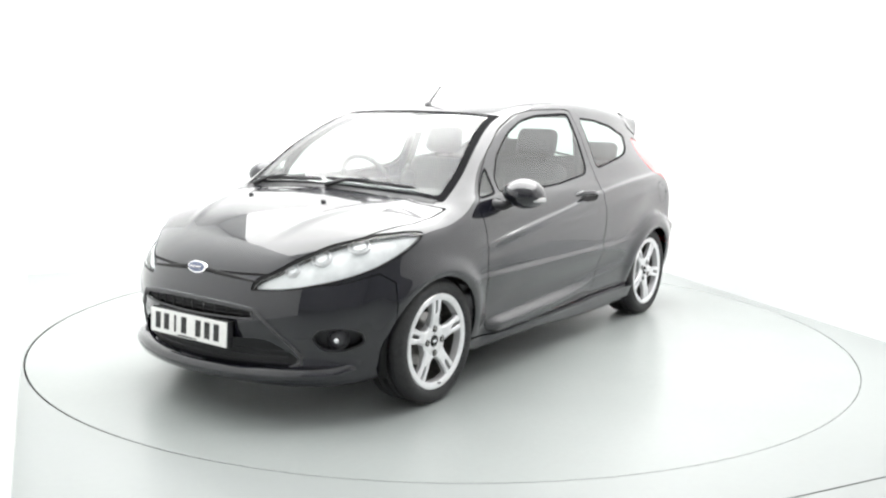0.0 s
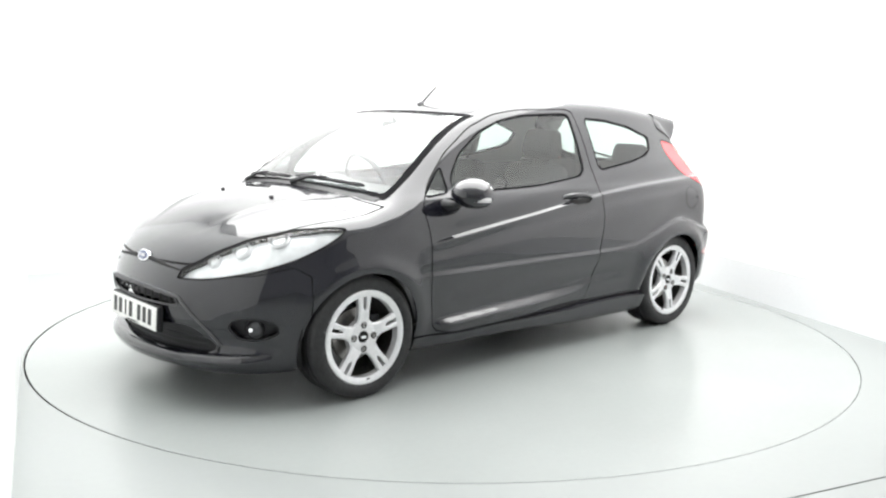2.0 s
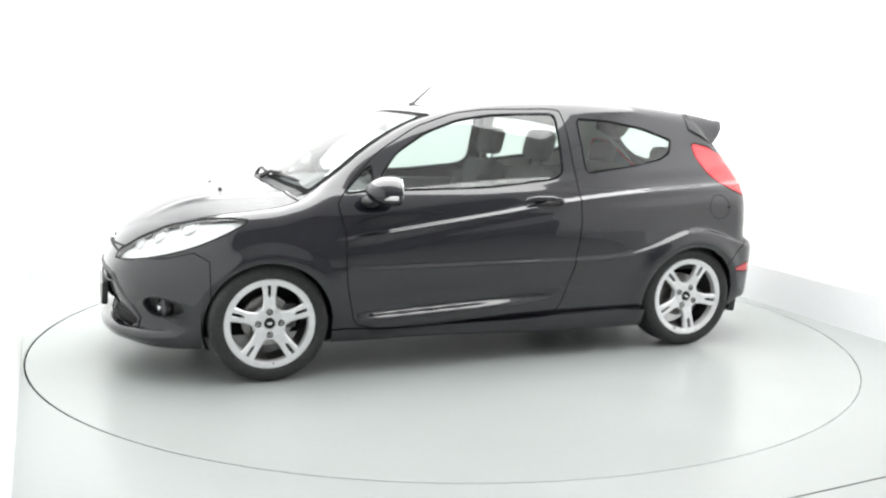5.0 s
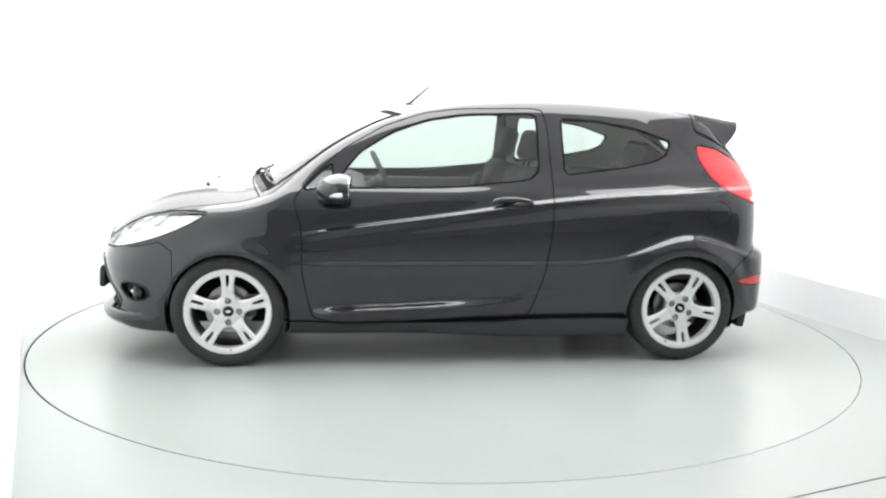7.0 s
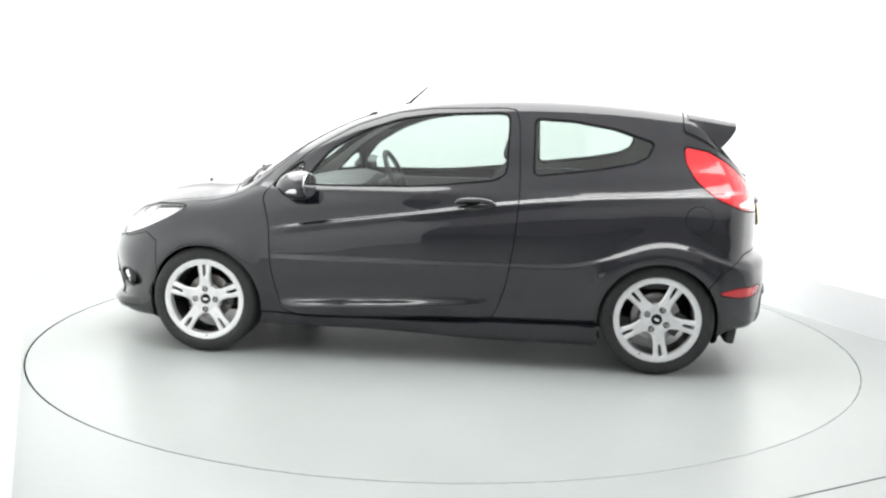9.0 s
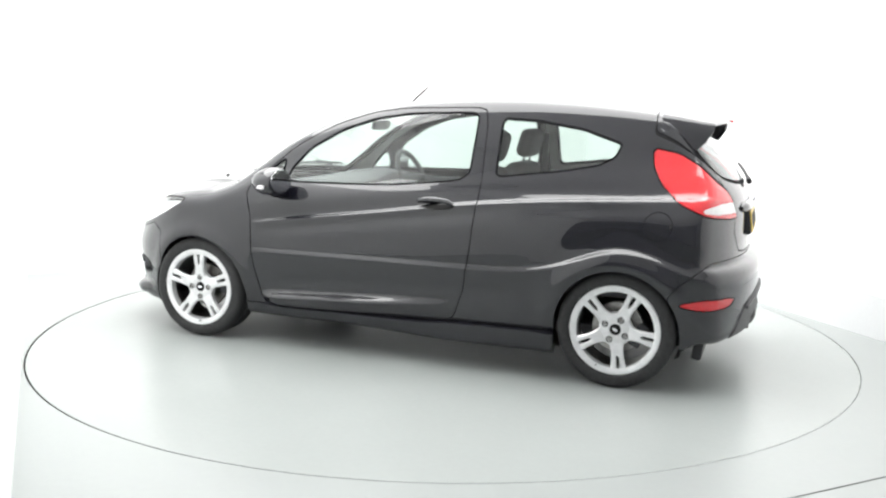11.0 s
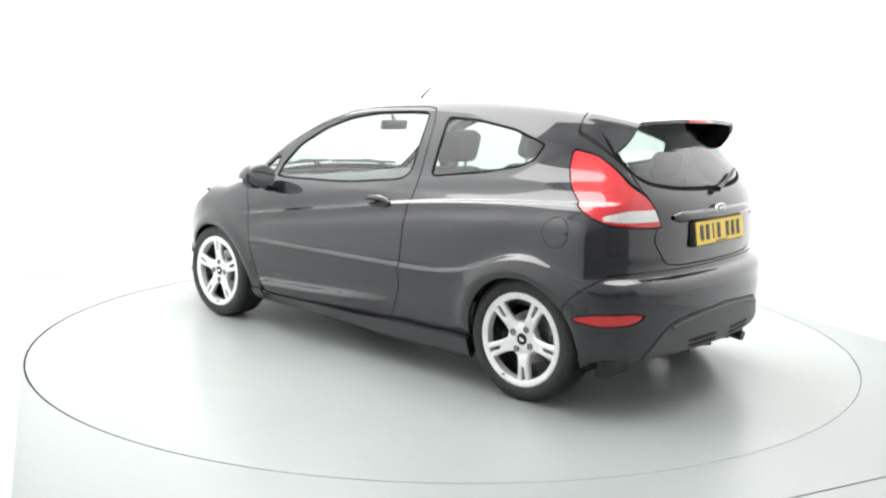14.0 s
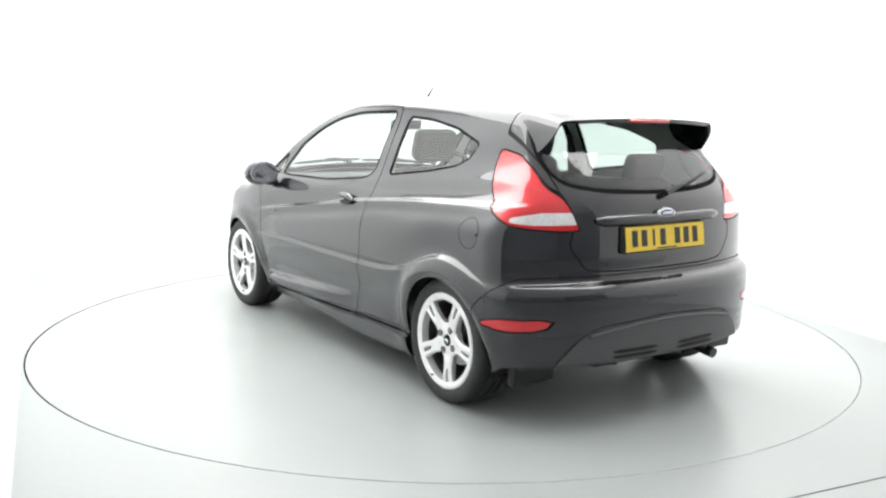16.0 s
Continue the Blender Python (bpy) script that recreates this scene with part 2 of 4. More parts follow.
for a in cap[::-1]:
    org.append(np.tile((XB, 0, ZA), (NA, 1)))
    dirs.append(np.stack([np.full(NA, np.cos(a)), np.sin(a) * np.cos(phi), np.sin(a) * np.sin(phi)], 1))
NS = len(org)
org, dirs = np.concatenate(org), np.concatenate(dirs)
lo, hi = np.zeros(len(org)), np.full(len(org), 1.5)
for _ in range(26):
    c = (lo + hi) / 2
    out = skin(*(org + dirs * c[:, None]).T) > 0
    hi, lo = np.where(out, c, hi), np.where(out, lo, c)
SV = org + dirs * hi[:, None]


def gradient(p, e=0.004):
    x, y, z = p.T
    g = np.stack([skin(x + e, y, z) - skin(x - e, y, z), skin(x, y + e, z) - skin(x, y - e, z), skin(x, y, z + e) - skin(x, y, z - e)], 1)
    return g / np.linalg.norm(g, axis=1)[:, None]


SN = gradient(SV)
ii, kk = np.meshgrid(np.arange(NS - 1), np.arange(NA), indexing="ij")
a, b = ii * NA + kk, ii * NA + (kk + 1) % NA
ST = np.concatenate([np.stack([a, a + NA, b], -1).reshape(-1, 3), np.stack([b, a + NA, b + NA], -1).reshape(-1, 3)])
fan0, fan1 = len(SV), len(SV) + 1
SV = np.concatenate([SV, SV[:NA].mean(0)[None], SV[-NA:].mean(0)[None]])
SN = np.concatenate([SN, [(-1, 0, 0)], [(1, 0, 0)]])
k = np.arange(NA)
ST = np.concatenate([ST, np.stack([np.full(NA, fan0), k, (k + 1) % NA], 1), np.stack([np.full(NA, fan1), (NS - 1) * NA + (k + 1) % NA, (NS - 1) * NA + k], 1)])
fn = np.cross(SV[ST[:, 1]] - SV[ST[:, 0]], SV[ST[:, 2]] - SV[ST[:, 0]])
if (fn * SN[ST[:, 0]]).sum() < 0:
    ST = ST[:, ::-1]


class Skin:
    """A piece of the car's surface: points, their normals and triangles."""

    def __init__(self, v, n, t):
        self.v, self.n, self.t = v, n, np.asarray(t, int).reshape(-1, 3)

    def clip(self, f):
        """The pieces where f is below nought and where it is above."""
        below = f < 0
        s = below[self.t].sum(1)
        keep_in, keep_out = list(map(tuple, self.t[s == 3])), list(map(tuple, self.t[s == 0]))
        v, n, made = [], [], {}
        base = len(self.v)

        def edge(i, j):
            key = (i, j) if i < j else (j, i)
            if key not in made:
                i, j = key
                w = f[i] / (f[i] - f[j])
                made[key] = base + len(v)
                v.append(self.v[i] * (1 - w) + self.v[j] * w)
                m = self.n[i] * (1 - w) + self.n[j] * w
                n.append(m / np.linalg.norm(m))
            return made[key]
        for tri in self.t[(s == 1) | (s == 2)]:
            lone = below[tri].sum() == 1
            r = next(q for q in range(3) if below[tri[q]] == lone)
            p, q, o = int(tri[r]), int(tri[(r + 1) % 3]), int(tri[(r + 2) % 3])
            e1, e2 = edge(p, q), edge(p, o)
            one, two = [(p, e1, e2)], [(e1, q, o), (e1, o, e2)]
            (keep_in if lone else keep_out).extend(one)
            (keep_out if lone else keep_in).extend(two)
        vv = np.concatenate([self.v, np.array(v)]) if v else self.v
        nn = np.concatenate([self.n, np.array(n)]) if v else self.n
        return Skin(vv, nn, keep_in).tidy(), Skin(vv, nn, keep_out).tidy()

    def tidy(self):
        used, inv = np.unique(self.t, return_inverse=True)
        return Skin(self.v[used], self.n[used], inv.reshape(-1, 3)) if len(self.t) else Skin(self.v[:0], self.n[:0], self.t)

    def cut(self, func, gap=0.005):
        """(piece inside, seam strip, rest); the seam is gap wide."""
        f = func(*self.v.T)
        if gap <= 0:
            i, o = self.clip(f)
            return i, None, o
        i, o = self.clip(f + gap / 2)
        s, o = o.clip(func(*o.v.T) - gap / 2)
        return i, s, o

    def moved(self, d):
        return Skin(self.v + self.n * d, self.n, self.t)

    def mesh(self, name, mat, parent, label="", rim=0.012, shadow=True):
        v, t, n = self.v, self.t, self.n
        faces, verts, norms = [t], [v], [n]
        if rim and len(t):
            e = np.concatenate([t[:, [0, 1]], t[:, [1, 2]], t[:, [2, 0]]])
            key = np.sort(e, 1)
            _, inv, cnt = np.unique(key, axis=0, return_inverse=True, return_counts=True)
            e = e[cnt[inv.ravel()] == 1]
            m = len(e)
            pa, pb = v[e[:, 0]], v[e[:, 1]]
            na, nb = n[e[:, 0]], n[e[:, 1]]
            fnorm = np.cross(pb - pa, na)
            fnorm /= np.linalg.norm(fnorm, axis=1)[:, None] + 1e-12
            o = len(v)
            verts += [pa, pb, pb - nb * rim, pa - na * rim]
            norms += [fnorm] * 4
            r = np.arange(m)
            faces += [np.stack([o + r + m, o + r, o + r + 3 * m], 1), np.stack([o + r + m, o + r + 3 * m, o + r + 2 * m], 1)]
        v, n, t = np.concatenate(verts), np.concatenate(norms), np.concatenate(faces)
        me = bpy.data.meshes.new(name)
        me.from_pydata(v.tolist(), [], t.tolist())
        me.shade_smooth()
        me.normals_split_custom_set_from_vertices(n.tolist())
        return finish(name, me, mat, parent, label, False, shadow)


def joined(*pieces):
    pieces = [p for p in pieces if p is not None and len(p.t)]
    v, n, t, o = [], [], [], 0
    for p in pieces:
        v.append(p.v), n.append(p.n), t.append(p.t + o)
        o += len(p.v)
    return Skin(np.concatenate(v), np.concatenate(n), np.concatenate(t))


def near_side(s):
    """Splits into the piece at -y and the piece at +y."""
    return s.clip(s.v[:, 1])


car = tagged(new("car"), "glossy black three-door hatchback parked on a turntable", "car")
seams = []

shell = Skin(SV, SN, ST)


def arch_at(ax, r):
    def f(x, y, z):
        d = np.where(z > HUB_Z - 0.01, np.hypot(x - ax, (z - HUB_Z + 0.01) * 0.98), np.abs(x - ax)) - r
        return np.maximum(d, 0.42 - np.abs(y))
    return f


for ax, r in ((AXLE_F, 0.322), (AXLE_R, 0.316)):
    _, _, shell = shell.cut(arch_at(ax, r), 0)
under, _, shell = shell.cut(lambda x, y, z: z - 0.007 - floor_line(x, np.abs(y)), 0)
under.mesh("underbody", BLACK, car, "flat dark underbody", rim=0)


# windscreen
def screen_f(x, y, z):
    ay = np.abs(y)
    xs = x - 0.22 * y * y
    edge = ay - (0.668 - 0.135 * ease(x, -1.0, -0.3))
    d = np.maximum(np.maximum(-1.125 - xs, xs + 0.405), edge)
    return np.maximum(d, 0.93 - z)


gaskets = []
windscreen, s, shell = shell.cut(screen_f, 0.046)
gaskets.append(s)

# side windows
WIN_DOOR = rounded([(-0.652, 0.958), (-0.648, 1.03), (-0.55, 1.148), (-0.37, 1.256), (-0.18, 1.322), (0.03, 1.354), (0.395, 1.366), (0.43, 1.345), (0.425, 1.012), (-0.046, 0.966)], 2, 0.12)
WIN_TRI = rounded([(-0.865, 0.945), (-0.735, 1.062), (-0.695, 1.085), (-0.692, 0.962)], 2, 0.12)
WIN_QUARTER = rounded([(0.565, 1.34), (0.776, 1.328), (1.005, 1.290), (1.205, 1.222), (1.175, 1.15), (1.10, 1.112), (0.918, 1.077), (0.57, 1.034)], 2, 0.07)


def side_f(poly, ymin=0.4):
    return lambda x, y, z: np.maximum(outline(poly, x, z), ymin - np.abs(y))


side_glass = {}
for nm, poly in (("door", WIN_DOOR), ("corner", WIN_TRI), ("quarter", WIN_QUARTER)):
    side_glass[nm], s, shell = shell.cut(side_f(poly), 0.011)
    gaskets.append(s)

# rear window
WIN_REAR = rounded([(-0.50, 1.35), (-0.54, 1.24), (-0.56, 1.13), (-0.50, 1.06), (-0.3, 1.03), (0, 1.02), (0.3, 1.03), (0.50, 1.06), (0.56, 1.13), (0.54, 1.24), (0.50, 1.35)], 2, 0.2)
rear_glass, s, shell = shell.cut(lambda x, y, z: np.maximum(outline(WIN_REAR, y, z), 1.3 - x), 0.020)
gaskets.append(s)

# lamps
HEAD = rounded([(-1.965, 0.592), (-1.90, 0.600), (-1.75, 0.640), (-1.60, 0.690), (-1.46, 0.752), (-1.33, 0.826), (-1.42, 0.832), (-1.55, 0.822), (-1.70, 0.782), (-1.83, 0.715), (-1.93, 0.638)], 2, 0.15)
head, s, shell = shell.cut(side_f(HEAD, 0.335), 0.008)
seams.append(s)
TAIL = rounded([(1.36, 1.205), (1.46, 1.20), (1.60, 1.12), (1.74, 0.99), (1.80, 0.88), (1.76, 0.862), (1.66, 0.885), (1.52, 0.945), (1.42, 1.03), (1.37, 1.12)], 1, 0.15)
tail, s, shell = shell.cut(lambda x, y, z: np.maximum(outline(TAIL, x, z), 0.480 + 0.34 * (z - 0.87) - np.abs(y)), 0.007)
seams.append(s)
RFL = rounded([(1.55, 0.452), (1.56, 0.468), (1.66, 0.490), (1.80, 0.490), (1.78, 0.440), (1.66, 0.432)], 1, 0.2)
reflectors, s, shell = shell.cut(side_f(RFL, 0.52), 0.006)
seams.append(s)

# grille openings, fog lamps and diffuser
SLOT = rounded([(-0.36, 0.468), (-0.345, 0.512), (0, 0.528), (0.345, 0.512), (0.36, 0.468), (0, 0.462)], 2, 0.15)
MOUTH = rounded([(-0.40, 0.385), (-0.52, 0.30), (-0.505, 0.262), (-0.34, 0.222), (0, 0.208), (0.34, 0.222), (0.505, 0.262), (0.52, 0.30), (0.40, 0.385), (0, 0.355)], 2, 0.12)
grille = []
for poly in (SLOT, MOUTH):
    g, _, shell = shell.cut(lambda x, y, z, poly=poly: np.maximum(outline(poly, y, z), x + 1.5), 0)
    grille.append(g)
FOG = rounded([(0.580, 0.392), (0.605, 0.428), (0.665, 0.436), (0.722, 0.415), (0.722, 0.358), (0.665, 0.328), (0.60, 0.340)], 2, 0.2)
fog, _, shell = shell.cut(lambda x, y, z: np.maximum(outline(FOG, np.abs(y), z), x + 1.5), 0)
DIFF = rounded([(-0.66, 0.16), (-0.60, 0.30), (-0.50, 0.40), (-0.40, 0.445), (0, 0.475), (0.40, 0.445), (0.50, 0.40), (0.60, 0.30), (0.66, 0.16)], 2, 0.12)
diffuser, s, shell = shell.cut(lambda x, y, z: np.maximum(outline(DIFF, y, z), 1.5 - x), 0.006)
seams.append(s)

# panels
bonnet, s, shell = shell.cut(lambda x, y, z: np.maximum(np.maximum(x - 0.16 * y * y + 1.165, np.abs(y) - 0.735 + 0.30 * np.clip(-1.33 - x, 0, 1)**1.0), np.maximum(0.650 + 0.05 * y * y - z, x + 0.7)), 0.009)
seams.append(s)
DOOR = rounded([(-0.80, 0.235), (-0.855, 0.50), (-0.86, 0.75), (-0.90, 0.90), (-0.80, 1.02), (-0.64, 1.16), (-0.42, 1.285), (-0.2, 1.357), (0.0, 1.384), (0.46, 1.394), (0.485, 1.30), (0.50, 0.95), (0.482, 0.70), (0.44, 0.45), (0.38, 0.28), (0.30, 0.25)], 2, 0.12)
doors, s, shell = shell.cut(side_f(DOOR), 0.006)
seams.append(s)
GATE = rounded([(-0.44, 0.68), (-0.53, 0.80), (-0.505, 0.88), (-0.545, 1.05), (-0.57, 1.2), (-0.55, 1.36), (-0.5, 1.45), (0.5, 1.45), (0.55, 1.36), (0.57, 1.2), (0.545, 1.05), (0.505, 0.88), (0.53, 0.80), (0.44, 0.68)], 2, 0.12)
tailgate, s, shell = shell.cut(lambda x, y, z: np.maximum(outline(GATE, y, z), 1.36 - x), 0.007)
seams.append(s)
FRONT_B = [(-2.3, 0.0), (-2.3, 0.80), (-1.90, 0.80), (-1.88, 0.62), (-1.75, 0.625), (-1.60, 0.665), (-1.53, 0.62), (-1.53, 0.50), (-1.53, 0.0)]
front_bumper, s, shell = shell.cut(lambda x, y, z: outline(FRONT_B, x, z), 0.005)
seams.append(s)
REAR_B = [(2.3, 0.0), (2.3, 0.665), (1.76, 0.665), (1.68, 0.66), (1.55, 0.56), (1.50, 0.50), (1.50, 0.0)]
rear_bumper, s, shell = shell.cut(lambda x, y, z: outline(REAR_B, x, z), 0.005)
seams.append(s)
skirt, s, shell = shell.cut(lambda x, y, z: np.maximum(z - 0.243 - 0.02 * ease(x, -0.9, 0.9), np.abs(x) - 0.98), 0.006)
seams.append(s)
flap, s, shell = shell.cut(lambda x, y, z: np.maximum(np.hypot(x - 1.43, z - 0.835) - 0.07, y + 0.3), 0.003)
seams.append(s)

joined(*seams).moved(-0.006).mesh("panel_gap", SEAM, car, rim=0)
joined(*gaskets).moved(-0.001).mesh("window_seal", SEAL, car, "matt black window seals", rim=0.01)
body = shell.mesh("body", PAINT, car, "glossy black painted bodyshell", rim=0.02)
shell.moved(-0.02).mesh("inner_shell", LINING, car, "pale cabin lining", rim=0)
bonnet_ob = bonnet.mesh("bonnet", PAINT, car)
front_bumper_ob = front_bumper.mesh("front_bumper", PAINT, car, "black front bumper with deep chin")
rear_bumper_ob = rear_bumper.mesh("rear_bumper", PAINT, car)
gate_ob = tailgate.mesh("tailgate", PAINT, car)
part_sides = {}
for nm, piece, lab in (("door", doors, "closed glossy black door"), ("side_skirt", skirt, "")):
    part_sides[nm] = [p.moved(0.006 + 0.032 * ease(p.v[:, 0], -0.45, 0.5)[:, None] if nm == "side_skirt" else 0.0).mesh(nm, PAINT, car, lab, rim=0.045 if nm == "side_skirt" else 0.02) for p in near_side(piece)]
flap.mesh("fuel_flap", PAINT, car)
windscreen.mesh("windscreen", SCREEN, car, "curved clear windscreen", rim=0, shadow=False)
for nm, piece in side_glass.items():
    for p, d in zip(near_side(piece), part_sides["door"]):
        p.moved(-0.004).mesh("window_pane", GLASS, car if nm == "quarter" else d, "", rim=0, shadow=False)
rear_glass.mesh("rear_window", GLASS, gate_ob, "dark-edged rear window", rim=0, shadow=False)
diffuser.moved(0.006).mesh("diffuser", GREY_PLASTIC, rear_bumper_ob, "matt dark grey rear diffuser", rim=0.03)
for p in near_side(reflectors):
    p.mesh("reflector", RED, rear_bumper_ob, "red reflector strip")
head_lamps = []
for p in near_side(head):
    lamp = p.mesh("headlight", LENS, car, "clear swept-back headlight", rim=0.01, shadow=False)
    p.moved(-0.028).mesh("reflector_bowl", REFLECTOR, lamp, "silver lamp reflector", rim=0)
    sgn = -1 if p.v[:, 1].mean() < 0 else 1
    head_lamps.append((lamp, sgn))
for p in near_side(tail):
    p.moved(-0.03).mesh("lamp_housing", BLACK, gate_ob, "dark lamp housing", rim=0)
    red, _, low = p.cut(lambda x, y, z: 0.945 - z, 0)
    lamp = red.mesh("tail_light", RED, car, "bright red wrap-round tail light", rim=0.02)
    rev, _, edge = low.cut(lambda x, y, z: np.maximum(0.893 + 0.20 * np.clip(1.70 - x, 0, 1) - z, np.maximum(z - 0.912 - 0.30 * (x - 1.60), 1.635 - x)), 0)
    rev.mesh("reversing_lens", WHITE_LENS, lamp, "clear reversing lens", rim=0.005)
    edge.mesh("lower_lens", RED, lamp, rim=0.01)
for g in grille:
    g.moved(-0.05).mesh("grille_backing", BLACK, front_bumper_ob, "dark grille recess", rim=0)
for p in near_side(fog):
    p.moved(-0.03).mesh("fog_recess", BLACK, front_bumper_ob, "dark fog lamp recess", rim=0)


# ---------- wheels ----------
def build_wheel():
    w = new("wheel")
    bm = bmesh.new()
    prof = [(0.222, 0.085), (0.226, 0.098), (0.245, 0.108), (0.270, 0.110), (0.288, 0.102), (0.297, 0.088), (0.2995, 0.074), (0.2995, 0.050), (0.293, 0.049), (0.293, 0.042),
            (0.300, 0.041), (0.300, 0.012), (0.294, 0.011), (0.294, 0.004), (0.300, 0.003)]
    prof = prof + [(r, -h) for r, h in reversed(prof)]
    lathe(bm, prof, 72, "y")
    part("tyre", bm, RUBBER, w, "worn black low-profile tyre", angle=50)
    rim = new_rim(w)
    bm = bmesh.new()
    lathe(bm, [(0.03, 0.012), (0.128, 0.012), (0.13, 0.010), (0.13, -0.010), (0.128, -0.012), (0.03, -0.012)], 48, "y", closed=True)
    part("brake_disc", bm, STEEL, w, "grey steel brake disc")
    bm = bmesh.new()
    box(bm, (0.06, 0.05, 0.13), (0.115, 0.0, 0.02), (0, 0, 0), 0.012)
    part("brake_caliper", bm, DARK_METAL, w)
    return w


def put_flat(bm):
    bmesh.ops.transform(bm, matrix=Matrix.Translation((0, -0.088, 0)) @ Matrix.Diagonal((1.5, 1, 0.75, 1)), verts=bm.verts)
    return bm


def new_rim(w):
    """Five twin spokes in a bright rim; the outer face looks to -y."""
    bm = bmesh.new()
    lathe(bm, [(0.226, -0.104), (0.232, -0.098), (0.231, -0.092), (0.222, -0.088), (0.213, -0.086), (0.208, -0.060), (0.194, -0.060), (0.197, -0.097), (0.213, -0.104)], 72, "y", closed=True)
    for k in range(5):
        a = math.pi / 2 + k * 2 * math.pi / 5
        ca, sa = math.cos(a), math.sin(a)
        for side in (-1, 1):
            prev = None
            for r, wide, slot in ((0.060, 0.046, 0), (0.082, 0.036, 0), (0.105, 0.0315, 0), (0.128, 0.0315, 0), (0.136, 0.032, 0.004), (0.144, 0.0325, 0.0082), (0.175, 0.036, 0.0088), (0.200, 0.041, 0.0092), (0.210, 0.045, 0.0095)):
                t = (r - 0.06) / 0.15
                face = -0.084 - 0.014 * math.sin(t * math.pi * 0.62)
                depth = 0.036 - 0.008 * t
                b = min(0.004, 0.15 * (wide - slot))
                ring = []
                for o, dy in ((slot, 0.003 if slot else 0), (slot + b, 0), (wide - 2 * b, 0), (wide, 0.007), (wide - b, depth), (slot, depth)):
                    ring.append(bm.verts.new((r * ca - side * o * sa, face + dy, r * sa + side * o * ca)))
                if prev:
                    for j in range(6):
                        bm.faces.new((prev[j], prev[(j + 1) % 6], ring[(j + 1) % 6], ring[j]))
                prev = ring
    lathe(bm, [(0.0, -0.076), (0.027, -0.076), (0.030, -0.083), (0.070, -0.0855), (0.084, -0.080), (0.088, -0.052), (0.0, -0.046)], 40, "y")
    bmesh.ops.recalc_face_normals(bm, faces=bm.faces)
    rim = part("rim", bm, ALLOY, w, "bright silver alloy rim with five twin spokes")
    bm = bmesh.new()
    lathe(bm, [(0.208, -0.058), (0.206, 0.085), (0.222, 0.092), (0.222, 0.098), (0.200, 0.098), (0.198, -0.058)], 56, "y", closed=True)
    part("rim_barrel", bm, STEEL, rim, "dull grey inner barrel")
    bm = bmesh.new()
    lathe(bm, [(0.0, -0.086), (0.018, -0.086), (0.026, -0.085), (0.028, -0.078)], 28, "y")
    cap_ob = part("centre_cap", bm, SEAM, rim, "dark round centre cap")
    bm = bmesh.new()
    lathe(bm, [(0.0, -0.0), (0.010, -0.0), (0.011, 0.002)], 24, "y")
    part("cap_emblem", put_flat(bm), CHROME, cap_ob, "small bright oval emblem")
    for k in range(4):
        a = k * math.pi / 2
        bm = bmesh.new()
        lathe(bm, [(0.0165, -0.0870), (0.0150, -0.0890), (0.0130, -0.0866), (0.0115, -0.0850)], 24, "y", at=(0.058 * math.cos(a), 0, 0.058 * math.sin(a)))
        part("nut_seat", bm, SEAM, rim, "dark nut recess")
        bm = bmesh.new()
        lathe(bm, [(0.0, -0.090), (0.008, -0.090), (0.0095, -0.087), (0.0095, -0.078)], 6 * 3, "y", at=(0.058 * math.cos(a), 0, 0.058 * math.sin(a)))
        part("wheel_nut", bm, STEEL, rim)
    bm = bmesh.new()
    tube(bm, [(0.012, -0.092, -0.208), (0.012, -0.115, -0.200)], 0.004, 8)
    part("valve", bm, BLACK, rim)
    return rim


wheel = build_wheel()
wheel.parent = car
near_y = 0.718
for i, (x, y, turn, spin) in enumerate(((AXLE_F, -near_y, 0, 0), (AXLE_R, -near_y, 0, 28), (AXLE_F, near_y, 180, 20), (AXLE_R, near_y, 180, 33))):
    w = wheel if i == 0 else copy_thing(wheel, Matrix())
    w.matrix_basis = pose(x, y, 0.300, 0, 0, turn) @ pose(0, 0, 0, 0, spin, 0)

# arch liners
for ax in (AXLE_F, AXLE_R):
    for sgn in (-1, 1):
        bm = bmesh.new()
        rows = []
        for i in range(25):
            a = math.pi * (-0.16 + 1.32 * i / 24)
            p = (ax + 0.334 * math.cos(a), max(HUB_Z + 0.334 * math.sin(a), 0.175))
            rows.append([bm.verts.new((p[0], sgn * yy, p[1])) for yy in (0.50, 0.60, 0.70, 0.775)])
        for r0, r1 in zip(rows, rows[1:]):
            for j in range(3):
                bm.faces.new((r0[j], r0[j + 1], r1[j + 1], r1[j]))
        bm.faces.new([r[0] for r in rows])
        part("arch_liner", bm, SEAM, car, "matt black wheel arch liner")


# ---------- the booth ----------
def slab(name, pts, z0, z1, mat, label, category, kind="structure"):
    """An upright wall or flat slab from a plan outline."""
    bm = bmesh.new()
    lowv, high = [bm.verts.new((x, y, z0)) for x, y in pts], [bm.verts.new((x, y, z1)) for x, y in pts]
    n = len(pts)
    bm.faces.new(lowv[::-1])
    bm.faces.new(high)
    for i in range(n):
        j = (i + 1) % n
        bm.faces.new((lowv[i], lowv[j], high[j], high[i]))
    bmesh.ops.recalc_face_normals(bm, faces=bm.faces)
    return tagged(part(name, bm, mat, None, smooth=False), label, category, kind=kind)


def run(p, q, t):
    """The plan of a wall from p to q, t thick on its outer (left) side."""
    d = (Vector(q) - Vector(p)).normalized()
    o = Vector((-d.y, d.x)) * t
    return [tuple(p), tuple(q), (q[0] + o.x, q[1] + o.y), (p[0] + o.x, p[1] + o.y)]


